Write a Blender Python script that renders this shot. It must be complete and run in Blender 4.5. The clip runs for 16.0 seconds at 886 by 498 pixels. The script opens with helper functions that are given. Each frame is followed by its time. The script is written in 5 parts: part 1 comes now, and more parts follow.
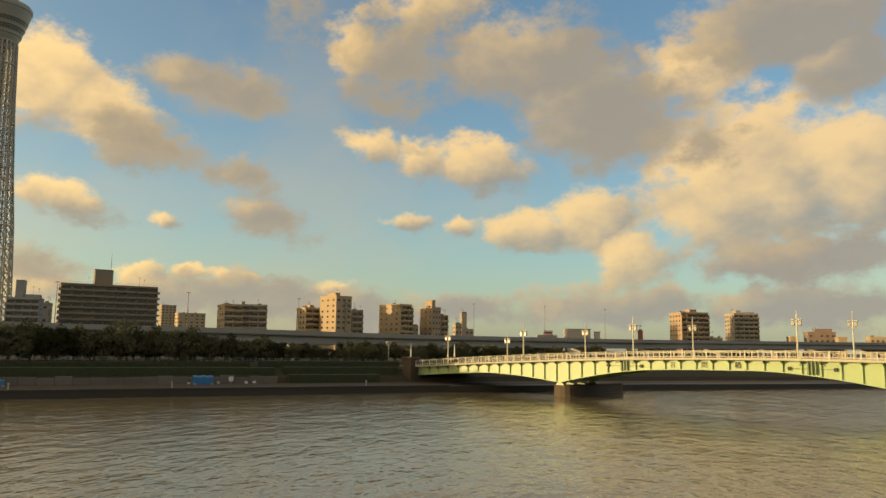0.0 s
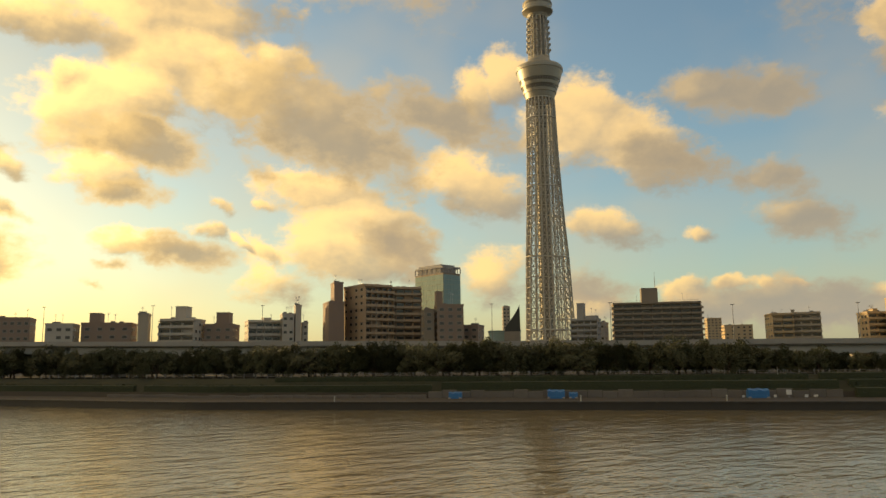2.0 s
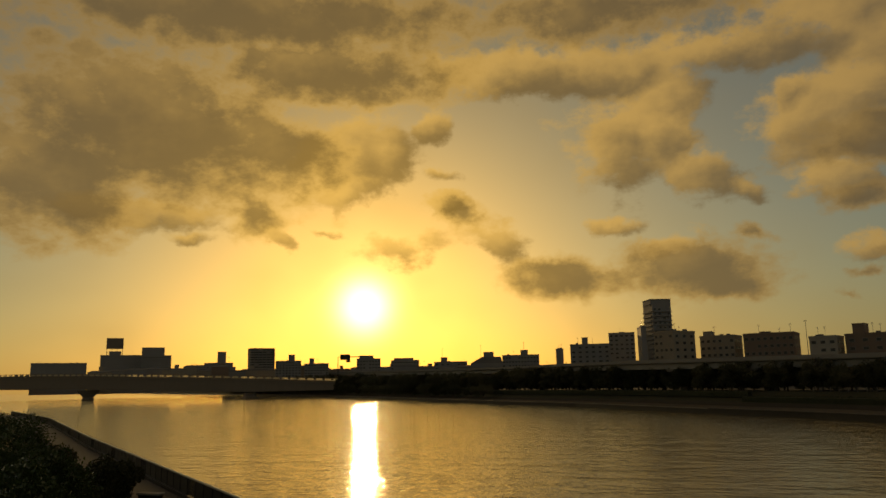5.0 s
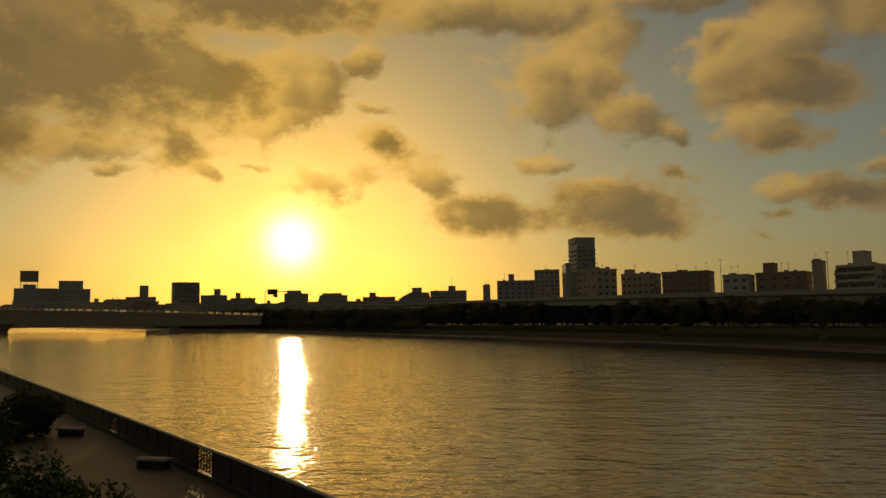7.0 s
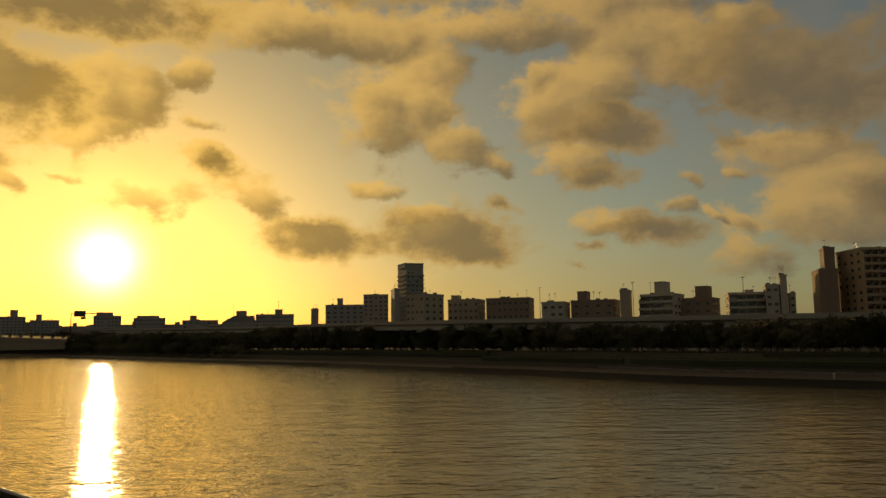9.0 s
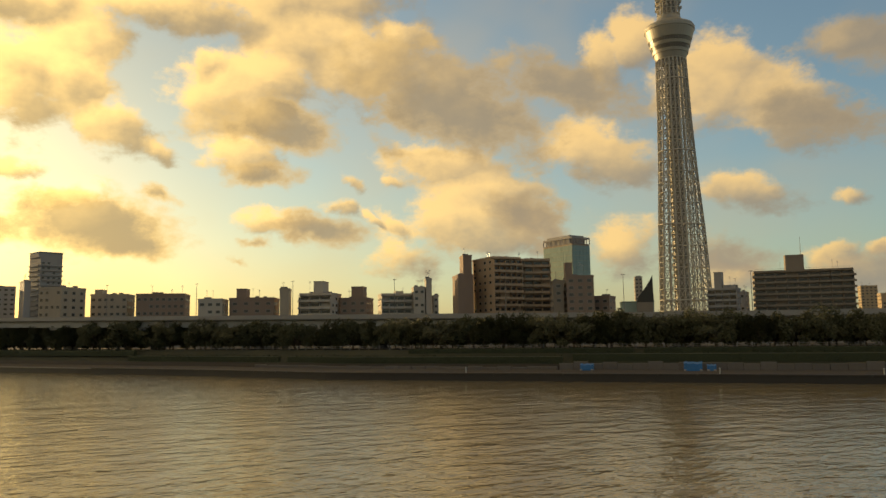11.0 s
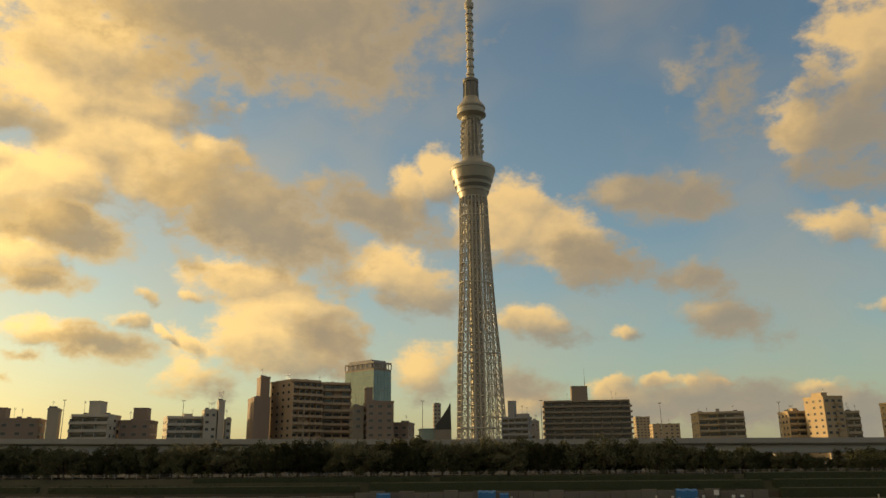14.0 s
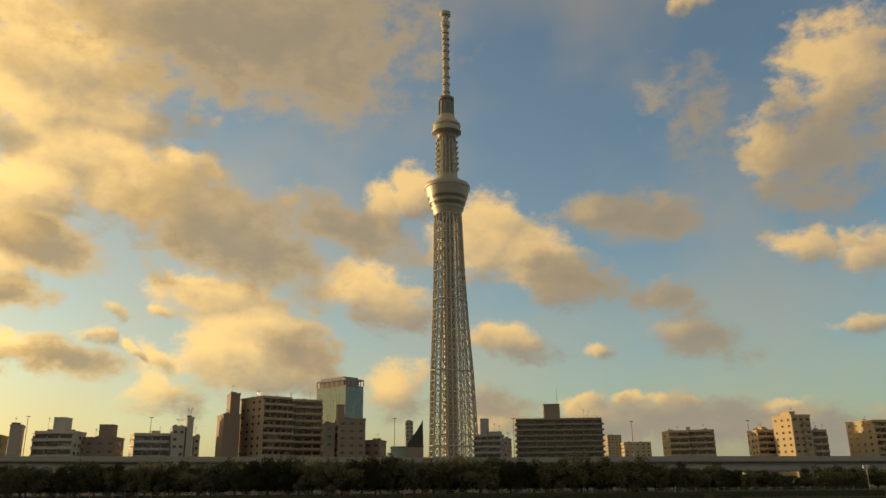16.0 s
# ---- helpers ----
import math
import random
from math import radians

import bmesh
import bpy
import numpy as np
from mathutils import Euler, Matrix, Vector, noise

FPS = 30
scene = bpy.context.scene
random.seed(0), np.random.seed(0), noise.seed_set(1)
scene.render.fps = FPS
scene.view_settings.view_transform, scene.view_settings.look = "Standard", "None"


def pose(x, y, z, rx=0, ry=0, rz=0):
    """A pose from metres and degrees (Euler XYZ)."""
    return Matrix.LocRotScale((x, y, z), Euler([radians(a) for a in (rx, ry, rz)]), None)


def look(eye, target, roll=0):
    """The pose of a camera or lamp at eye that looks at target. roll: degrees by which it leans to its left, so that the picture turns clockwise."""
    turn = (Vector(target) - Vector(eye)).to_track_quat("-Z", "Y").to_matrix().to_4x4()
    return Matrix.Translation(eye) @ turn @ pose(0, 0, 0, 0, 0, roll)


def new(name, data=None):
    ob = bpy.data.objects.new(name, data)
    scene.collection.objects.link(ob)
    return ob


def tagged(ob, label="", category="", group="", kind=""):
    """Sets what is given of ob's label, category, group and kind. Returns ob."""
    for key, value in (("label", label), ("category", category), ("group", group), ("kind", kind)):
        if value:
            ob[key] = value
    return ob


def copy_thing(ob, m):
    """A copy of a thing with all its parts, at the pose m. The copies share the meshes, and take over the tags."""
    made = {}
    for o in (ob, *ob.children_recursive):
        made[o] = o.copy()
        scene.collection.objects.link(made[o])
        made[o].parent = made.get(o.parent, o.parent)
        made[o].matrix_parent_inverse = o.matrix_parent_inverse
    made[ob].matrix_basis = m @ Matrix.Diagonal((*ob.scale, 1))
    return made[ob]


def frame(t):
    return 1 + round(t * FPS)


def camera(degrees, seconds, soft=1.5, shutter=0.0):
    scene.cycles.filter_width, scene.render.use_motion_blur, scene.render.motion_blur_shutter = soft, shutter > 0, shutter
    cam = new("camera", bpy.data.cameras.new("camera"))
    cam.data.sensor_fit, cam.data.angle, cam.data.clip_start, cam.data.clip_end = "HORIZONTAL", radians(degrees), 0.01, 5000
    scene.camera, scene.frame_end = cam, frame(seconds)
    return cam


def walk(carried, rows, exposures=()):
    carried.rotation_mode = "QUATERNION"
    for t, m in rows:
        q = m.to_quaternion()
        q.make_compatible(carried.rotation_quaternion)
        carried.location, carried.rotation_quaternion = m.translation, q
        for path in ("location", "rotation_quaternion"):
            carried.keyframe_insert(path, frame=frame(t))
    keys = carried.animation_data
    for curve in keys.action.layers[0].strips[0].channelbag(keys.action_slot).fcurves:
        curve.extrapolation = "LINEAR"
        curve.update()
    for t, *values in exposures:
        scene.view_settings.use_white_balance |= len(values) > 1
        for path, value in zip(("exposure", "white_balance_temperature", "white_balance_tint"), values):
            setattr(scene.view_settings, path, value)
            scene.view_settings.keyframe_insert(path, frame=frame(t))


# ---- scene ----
EXPOSURES = [(0.0, 0.50, 6600, 10), (1.0, 0.60, 6700, 10), (2.0, 0.5, 6900, 10), (2.5, 0.3, 6900, 10), (3.0, -0.3, 7300, 10), (3.5, -0.85, 7600, 10), (4.5, -1.55, 8000, 10),
             (7.0, -1.5, 8200, 10), (8.0, -1.5, 8200, 10), (8.7, -1.35, 8000, 10), (10.8, 0.15, 6900, 10), (11.5, 0.3, 6800, 10), (12.5, 0.4, 6900, 10), (13.5, 0.25, 6900, 10), (14.5, 0.17, 6900, 10), (16.0, 0.17, 6900, 10)]
cam = camera(60.6, 16.0)
# the camera stands on the levee and turns
EYE = (0.0, 0.0, 9.0)
walk(cam, [
    (0.0, pose(*EYE, 97.42, -0.82, -31.71)),
    (0.5, pose(*EYE, 97.54, -0.43, -22.81)),
    (1.0, pose(*EYE, 97.71, -0.06, -13.35)),
    (1.5, pose(*EYE, 97.94, 0.29, -4.21)),
    (2.0, pose(*EYE, 98.32, 0.66, 7.82)),
    (2.5, pose(*EYE, 98.88, 0.92, 23.17)),
    (3.0, pose(*EYE, 99.34, 1.07, 34.24)),
    (3.5, pose(*EYE, 99.76, 1.05, 44.43)),
    (4.0, pose(*EYE, 100.15, 0.99, 53.43)),
    (4.5, pose(*EYE, 100.40, 0.99, 59.69)),
    (4.7, pose(*EYE, 100.44, 0.91, 60.91)),
    (6.8, pose(*EYE, 95.27, 0.90, 57.61)),
    (7.0, pose(*EYE, 95.20, 0.91, 55.69)),
    (7.5, pose(*EYE, 96.34, 0.94, 55.41)),
    (8.0, pose(*EYE, 96.36, 0.94, 55.40)),
    (8.5, pose(*EYE, 96.74, 1.00, 49.25)),
    (8.7, pose(*EYE, 96.80, 0.90, 46.48)),
    (10.8, pose(*EYE, 96.48, 0.88, 20.78)),
    (11.0, pose(*EYE, 96.35, 0.83, 17.54)),
    (11.5, pose(*EYE, 96.07, 0.60, 10.12)),
    (12.0, pose(*EYE, 95.90, 0.53, 4.52)),
    (12.5, pose(*EYE, 96.38, 0.56, 2.84)),
    (13.0, pose(*EYE, 99.72, 0.55, 2.74)),
    (13.5, pose(*EYE, 103.32, 0.60, 2.66)),
    (14.0, pose(*EYE, 105.44, 0.61, 2.62)),
    (14.5, pose(*EYE, 106.75, 0.62, 2.59)),
    (15.0, pose(*EYE, 106.75, 0.63, 2.58)),
    (15.5, pose(*EYE, 106.69, 0.60, 0.60)),
    (16.0, pose(*EYE, 106.69, 0.57, 0.57)),
], exposures=EXPOSURES)

SKY_GAIN = 0.15
WARM_AIR, COOL_AIR = (0.92, 0.80, 0.50), (0.82, 1.10, 1.26)
HAZE_FAR, HAZE_NEAR = (0.40, 0.42, 0.38), (0.62, 0.46, 0.20)
LIT_FAR, LIT_NEAR = (0.68, 0.46, 0.195), (1.75, 1.12, 0.32)
SHADE_FAR, SHADE_NEAR = (0.25, 0.215, 0.165), (0.26, 0.175, 0.068)
SHADE_LOW = (0.235, 0.235, 0.225)
GLOW_BROAD, GLOW_WIDE, GLOW_MID, GLOW_CORE = (0.18, 0.115, 0.028), (0.36, 0.215, 0.034), (1.0, 0.64, 0.12), (7.0, 6.2, 4.2)

# ---- sky: clear sunrise sky, two kinds of cloud, the glow round the sun ----
SUN_AZ, SUN_EL = 66.9, 5.85          # degrees, azimuth counted to the left of the tower
SUN_DIR = Vector((-math.sin(radians(SUN_AZ)) * math.cos(radians(SUN_EL)),
                  math.cos(radians(SUN_AZ)) * math.cos(radians(SUN_EL)), math.sin(radians(SUN_EL))))
world = bpy.data.worlds.new("dawn_sky")
scene.world = world
world.use_nodes = True
wt = world.node_tree
wt.nodes.clear()


def wnode(kind, **values):
    n = wt.nodes.new(kind)
    for key, value in values.items():
        n.inputs[int(key[1:])].default_value = value
    return n


def wmath(op, a, b=None, c=None, clamp=False):
    n = wt.nodes.new("ShaderNodeMath")
    n.operation, n.use_clamp = op, clamp
    for i, v in enumerate((a, b, c)):
        if v is None:
            continue
        if isinstance(v, (int, float)):
            n.inputs[i].default_value = v
        else:
            wt.links.new(v, n.inputs[i])
    return n.outputs[0]


def wmix(fac, a, b, blend="MIX"):
    n = wt.nodes.new("ShaderNodeMix")
    n.data_type, n.blend_type = "RGBA", blend
    for i, v in ((0, fac), (6, a), (7, b)):
        if isinstance(v, (int, float)):
            n.inputs[i].default_value = v
        elif isinstance(v, tuple):
            n.inputs[i].default_value = (*v, 1.0)
        else:
            wt.links.new(v, n.inputs[i])
    return n.outputs[2]


def wstep(x, lo, hi):
    n = wt.nodes.new("ShaderNodeMapRange")
    n.interpolation_type = "SMOOTHSTEP"
    wt.links.new(x, n.inputs[0])
    n.inputs[1].default_value, n.inputs[2].default_value = lo, hi
    return n.outputs[0]


coord = wt.nodes.new("ShaderNodeTexCoord").outputs["Generated"]
axes = wt.nodes.new("ShaderNodeSeparateXYZ")
wt.links.new(coord, axes.inputs[0])
sky_az = wmath("MULTIPLY", wmath("ARCTAN2", wmath("MULTIPLY", axes.outputs[0], -1.0), axes.outputs[1]), 57.29578)
sky_el = wmath("MULTIPLY", wmath("ARCSINE", axes.outputs[2]), 57.29578)
flat = wt.nodes.new("ShaderNodeCombineXYZ")
wt.links.new(sky_az, flat.inputs[0])
wt.links.new(sky_el, flat.inputs[1])


def wnoise(scale, detail, rough, offset=0.0, stretch=(1.0, 1.0, 1.0), warp=0.0):
    place = wt.nodes.new("ShaderNodeMapping")
    place.inputs[1].default_value = (offset, offset * 0.7, offset * 1.3)
    place.inputs[3].default_value = stretch
    wt.links.new(flat.outputs[0], place.inputs[0])
    n = wt.nodes.new("ShaderNodeTexNoise")
    n.inputs["Scale"].default_value, n.inputs["Detail"].default_value = scale, detail
    n.inputs["Roughness"].default_value, n.inputs["Distortion"].default_value = rough, warp
    wt.links.new(place.outputs[0], n.inputs["Vector"])
    return n


# the clouds' coordinates are ruffled at two scales, so that no outline is smooth
ruffle = wnoise(0.27, 6.0, 0.60, 3.0)
centred = wt.nodes.new("ShaderNodeVectorMath")
centred.operation = "SUBTRACT"
wt.links.new(ruffle.outputs["Color"], centred.inputs[0])
centred.inputs[1].default_value = (0.5, 0.5, 0.5)
bent = wt.nodes.new("ShaderNodeVectorMath")
bent.operation = "MULTIPLY_ADD"
wt.links.new(centred.outputs[0], bent.inputs[0])
bent.inputs[1].default_value = (3.2, 2.6, 0.0)
wt.links.new(flat.outputs[0], bent.inputs[2])
FIELDS = {"B": None, "D": None}
LIGHT = {"B": None, "D": None}


def cloud(layer, az, el, rx, ry, turn, weight):
    """One billow of a cloud: azimuth, elevation, half width, half height and tilt in degrees."""
    m = wt.nodes.new("ShaderNodeMapping")
    m.vector_type = "TEXTURE"
    m.inputs[1].default_value = (az, el, 0.0)
    m.inputs[2].default_value = (0.0, 0.0, radians(turn))
    m.inputs[3].default_value = (rx * 1.38, ry * 1.38, 1.0)
    if FIELDS[layer] is None:
        wt.links.new(bent.outputs[0], m.inputs[0])
    else:
        # each billow is worked out after the one before it, which keeps the shader small
        after = wt.nodes.new("ShaderNodeVectorMath")
        after.operation = "MULTIPLY_ADD"
        wt.links.new(FIELDS[layer], after.inputs[0])
        after.inputs[1].default_value = (1e-7, 1e-7, 0.0)
        wt.links.new(bent.outputs[0], after.inputs[2])
        wt.links.new(after.outputs[0], m.inputs[0])
    length = wt.nodes.new("ShaderNodeVectorMath")
    length.operation = "LENGTH"
    wt.links.new(m.outputs[0], length.inputs[0])
    body = wmath("MULTIPLY_ADD", length.outputs["Value"], -weight, weight)
    # the side towards the sun and the top of a billow are lit
    dot = wt.nodes.new("ShaderNodeVectorMath")
    dot.operation = "DOT_PRODUCT"
    wt.links.new(m.outputs[0], dot.inputs[0])
    dot.inputs[1].default_value = (0.5 * math.cos(radians(turn)) + 0.75 * math.sin(radians(turn)), 0.75 * math.cos(radians(turn)) - 0.5 * math.sin(radians(turn)), 0.0)
    lit_side = dot.outputs["Value"]
    if FIELDS[layer] is None:
        FIELDS[layer], LIGHT[layer] = body, lit_side
        return
    over = wt.nodes.new("ShaderNodeMapRange")
    wt.links.new(wmath("SUBTRACT", body, FIELDS[layer]), over.inputs[0])
    over.inputs[1].default_value, over.inputs[2].default_value = -0.25, 0.25
    both = wt.nodes.new("ShaderNodeMix")
    wt.links.new(over.outputs[0], both.inputs[0])
    wt.links.new(LIGHT[layer], both.inputs[2])
    wt.links.new(lit_side, both.inputs[3])
    LIGHT[layer] = both.outputs[0]
    FIELDS[layer] = wmath("SMOOTH_MAX", FIELDS[layer], body, 0.15)

cloud('D', 17.0, 32.0, 14.3, 5.0, 0, 0.90)
cloud('B', 30.1, 27.0, 7.1, 4.0, 0, 0.80)
cloud('D', 9.5, 29.9, 5.0, 4.1, 20, 0.70)
cloud('B', 32.1, 29.9, 5.5, 2.8, 0, 0.60)
cloud('B', 26.3, 20.9, 7.1, 2.9, 20, 1.00)
cloud('D', 17.1, 17.5, 7.8, 3.1, 24, 1.00)
cloud('B', 20.4, 22.0, 2.4, 1.2, 15, 0.70)
cloud('B', 30.4, 18.7, 3.5, 2.2, 0, 0.80)
cloud('D', 7.7, 18.2, 5.7, 1.7, 18, 0.80)
cloud('B', 2.6, 20.8, 2.0, 1.8, -10, 1.00)
cloud('B', 4.8, 19.5, 1.3, 2.4, -25, 0.90)
cloud('B', -3.4, 17.3, 4.0, 2.8, 15, 1.00)
cloud('B', -7.3, 15.2, 4.8, 2.1, 20, 0.90)
cloud('D', -9.4, 14.3, 4.3, 1.4, 16, 0.70)
cloud('B', 16.8, 12.3, 5.2, 1.7, 8, 0.80)
cloud('B', 13.8, 10.2, 4.5, 2.0, 10, 1.00)
cloud('B', 14.1, 8.2, 5.2, 2.4, 0, 1.00)
cloud('D', 10.8, 8.4, 3.1, 1.7, 20, 0.80)
cloud('B', 5.4, 12.9, 4.1, 2.1, 25, 0.80)
cloud('B', -4.7, 9.6, 3.2, 1.2, 10, 0.70)
cloud('B', -11.0, 9.0, 0.9, 0.5, 12, 0.52)
cloud('D', -12.8, 18.7, 4.1, 1.7, 5, 0.80)
cloud('D', -16.9, 18.1, 2.5, 1.6, 0, 0.80)
cloud('D', -16.6, 12.2, 2.6, 1.4, 15, 0.60)
cloud('D', -18.4, 9.2, 3.2, 1.3, 20, 0.80)
cloud('D', -27.9, 21.1, 4.7, 4.2, 0, 0.60)
cloud('B', -24.3, 22.1, 1.6, 2.3, 0, 0.60)
cloud('B', -30.3, 26.3, 4.0, 3.6, 0, 0.60)
cloud('D', -19.5, 25.7, 2.5, 3.5, 0, 0.40)
cloud('B', -26.3, 14.8, 2.3, 1.2, 15, 0.70)
cloud('B', -30.0, 14.2, 2.0, 1.3, 0, 0.70)
cloud('B', -28.9, 9.1, 1.5, 0.7, 0, 0.60)
cloud('B', 24.1, 11.3, 1.1, 0.5, 42, 0.52)
cloud('B', 22.6, 8.6, 1.1, 0.4, 32, 0.52)
cloud('B', 20.5, 5.6, 3.0, 1.7, 0, 0.50)
cloud('B', 4.1, 6.2, 2.7, 1.9, 0, 0.70)
cloud('B', -3.1, 3.9, 2.1, 1.4, 0, 0.60)
cloud('D', -11.6, 3.1, 4.4, 1.3, 0, 0.80)
cloud('D', -18.1, 2.8, 4.8, 1.3, 0, 0.80)
cloud('D', -26.2, 2.5, 5.0, 1.2, 0, 0.80)
cloud('B', -10.1, 5.0, 1.5, 0.8, 0, 0.80)
cloud('B', -15.2, 4.8, 0.7, 0.5, 12, 0.72)
cloud('B', -23.4, 4.2, 1.6, 0.5, 0, 0.60)
cloud('B', -20.2, 32.8, 1.3, 0.5, 0, 0.60)
cloud('D', -38.3, 21.2, 6.6, 3.0, 0, 0.90)
cloud('D', -43.5, 17.4, 5.5, 3.8, 10, 1.00)
cloud('B', -34.4, 13.7, 3.9, 1.8, 8, 0.90)
cloud('B', -29.3, 15.1, 1.5, 0.5, 12, 0.62)
cloud('B', -43.3, 9.4, 3.1, 2.3, 0, 1.00)
cloud('B', -38.3, 8.8, 3.6, 1.5, 0, 0.90)
cloud('B', -45.6, 6.6, 2.6, 2.5, 10, 0.90)
cloud('B', -33.1, 9.1, 1.3, 0.7, 0, 0.70)
cloud('B', -54.1, 11.6, 7.1, 5.9, 0, 0.90)
cloud('B', -50.5, 19.7, 3.2, 2.7, 0, 0.80)
cloud('D', -56.4, 22.0, 7.1, 2.6, 0, 1.00)
cloud('D', -60.5, 19.2, 3.5, 2.2, 0, 0.90)
cloud('B', -60.8, 12.2, 3.7, 4.1, 0, 0.90)
cloud('D', -58.2, 6.5, 6.2, 1.7, 0, 0.80)
cloud('D', -51.2, 15.3, 2.4, 2.3, 20, 0.50)
cloud('D', -44.9, 3.1, 8.0, 1.4, 0, 0.80)
cloud('D', -32.3, 3.0, 5.5, 1.1, 0, 0.80)
cloud('D', -24.7, 3.1, 3.8, 1.0, 0, 0.70)
cloud('D', -56.3, 3.1, 7.7, 1.5, 0, 0.80)
cloud('B', -13.5, 4.9, 1.5, 0.6, 0, 0.70)
cloud('B', -17.6, 4.6, 0.8, 0.3, 12, 0.62)
cloud('D', -16.1, 3.7, 5.9, 1.3, 0, 0.80)
cloud('D', -3.2, 5.0, 3.0, 1.5, 0, 0.70)
cloud('D', 82.2, 18.2, 11.5, 5.2, 8, 1.00)
cloud('D', 88.1, 14.5, 5.6, 4.6, 0, 1.00)
cloud('D', 73.2, 17.2, 5.5, 3.0, 15, 1.00)
cloud('D', 75.0, 12.5, 2.1, 1.8, 40, 0.90)
cloud('B', 67.4, 17.0, 4.6, 2.4, -15, 1.00)
cloud('B', 61.6, 19.2, 1.8, 1.2, -20, 0.90)
cloud('B', 68.2, 14.7, 2.9, 1.2, -10, 0.80)
cloud('B', 83.1, 12.3, 5.8, 1.1, 5, 0.80)
cloud('B', 73.6, 10.6, 1.5, 0.6, 42, 0.62)
cloud('D', 69.6, 22.9, 10.8, 2.3, 0, 1.00)
cloud('B', 55.2, 23.0, 7.5, 1.6, 5, 0.90)
cloud('B', 47.3, 22.3, 5.7, 1.8, 10, 0.90)
cloud('B', 43.5, 20.0, 2.8, 2.6, 0, 0.90)
cloud('B', 43.6, 17.2, 2.3, 2.4, 10, 0.90)
cloud('B', 41.8, 14.9, 3.1, 1.8, 20, 0.80)
cloud('B', 38.4, 13.4, 1.5, 0.7, 12, 0.52)
cloud('B', 33.5, 17.0, 3.7, 3.0, 10, 1.00)
cloud('B', 34.9, 19.1, 1.5, 1.2, 0, 0.90)
cloud('B', 30.6, 18.3, 1.4, 0.5, 12, 0.72)
cloud('D', 29.9, 15.4, 4.0, 1.9, 8, 1.00)
cloud('B', 32.2, 13.4, 2.8, 1.5, 0, 0.80)
cloud('D', 31.2, 11.7, 2.7, 1.0, 0, 0.70)
cloud('D', 59.3, 12.8, 2.4, 1.1, 18, 0.90)
cloud('B', 60.6, 13.5, 1.6, 0.8, 0, 0.80)
cloud('B', 56.9, 10.8, 2.8, 1.1, 25, 0.60)
cloud('D', 51.6, 7.7, 4.7, 1.4, 6, 1.00)
cloud('D', 42.3, 7.9, 5.1, 2.2, 4, 1.00)
cloud('D', 40.3, 6.5, 3.2, 1.2, 0, 0.90)
cloud('B', 48.1, 11.1, 2.1, 0.6, 3, 0.70)
cloud('B', 43.9, 9.8, 2.1, 0.9, -10, 0.80)
cloud('D', 38.0, 10.0, 1.4, 0.6, 15, 0.60)
cloud('D', 32.5, 5.5, 0.9, 0.3, 12, 0.52)
cloud('D', 27.2, 7.9, 3.2, 1.1, 5, 0.90)
cloud('B', 30.3, 8.3, 2.0, 0.9, -5, 0.70)
cloud('B', 25.0, 9.6, 1.2, 0.7, 12, 0.62)
cloud('D', 31.5, 6.8, 1.2, 0.4, 0, 0.60)
cloud('B', 70.2, 11.6, 1.5, 0.3, 12, 0.42)
cloud('B', 79.6, 10.7, 1.8, 0.4, 0, 0.50)
cloud('B', 64.0, 10.2, 3.0, 1.2, 0, 0.50)
cloud('B', 61.0, 15.7, 1.1, 0.5, 12, 0.42)
cloud('D', 75.8, 26.7, 20.2, 2.8, 0, 1.00)
cloud('D', 47.5, 26.9, 12.2, 2.2, 0, 0.80)
cloud('B', 29.3, 24.1, 8.8, 3.1, 0, 0.70)
cloud('B', 26.1, 19.9, 4.3, 1.4, 15, 0.60)
cloud('D', 26.4, 7.8, 3.1, 1.0, 18, 0.80)
cloud('B', 29.5, 8.3, 2.9, 1.1, 5, 0.70)
cloud('B', 25.9, 9.6, 0.8, 0.5, 12, 0.52)
cloud('B', 21.0, 8.3, 1.5, 0.7, 47, 0.62)
cloud('B', 21.2, 11.5, 1.1, 0.4, 12, 0.52)
cloud('B', 46.8, 17.5, 3.7, 3.6, 0, 0.70)
cloud('B', 37.8, 22.9, 9.7, 1.3, 5, 0.70)
cloud('B', 26.6, 21.7, 5.1, 2.0, 10, 0.80)
cloud('D', 21.4, 13.8, 1.7, 0.7, 40, 0.40)

# overhead and behind, where no cloud is drawn by hand, broken cloud goes on
broken = wnoise(0.045, 4.0, 0.55, 40.0)
away = wstep(sky_el, 34.0, 46.0)
behind = wstep(wmath("ABSOLUTE", wmath("SUBTRACT", sky_az, 15.0)), 80.0, 100.0)
elsewhere = wmath("MAXIMUM", away, behind)
rest = wmath("ADD", wmath("MULTIPLY", wmath("SUBTRACT", broken.outputs["Fac"], 0.42), 3.0), wmath("MULTIPLY_ADD", elsewhere, 3.0, -3.0))
bright_field = wmath("MAXIMUM", FIELDS["B"], rest)
dark_field = FIELDS["D"]
fine = wnoise(0.35, 7.0, 0.62, 9.0, (1.0, 1.5, 1.0))
grain = wmath("SUBTRACT", fine.outputs["Fac"], 0.5)
bright_mask = wstep(wmath("MULTIPLY_ADD", grain, 1.2, bright_field), 0.0, 0.42)
dark_mask = wstep(wmath("MULTIPLY_ADD", grain, 1.15, dark_field), 0.0, 0.46)
billow = wmath("MULTIPLY", wmath("SUBTRACT", wnoise(0.21, 4.0, 0.52, 21.0, (1.0, 1.4, 1.0)).outputs["Fac"], 0.5), 1.9)
bright_lit = wstep(wmath("ADD", wmath("MULTIPLY_ADD", LIGHT["B"], 1.2, 0.10), billow), -0.70, 0.70)
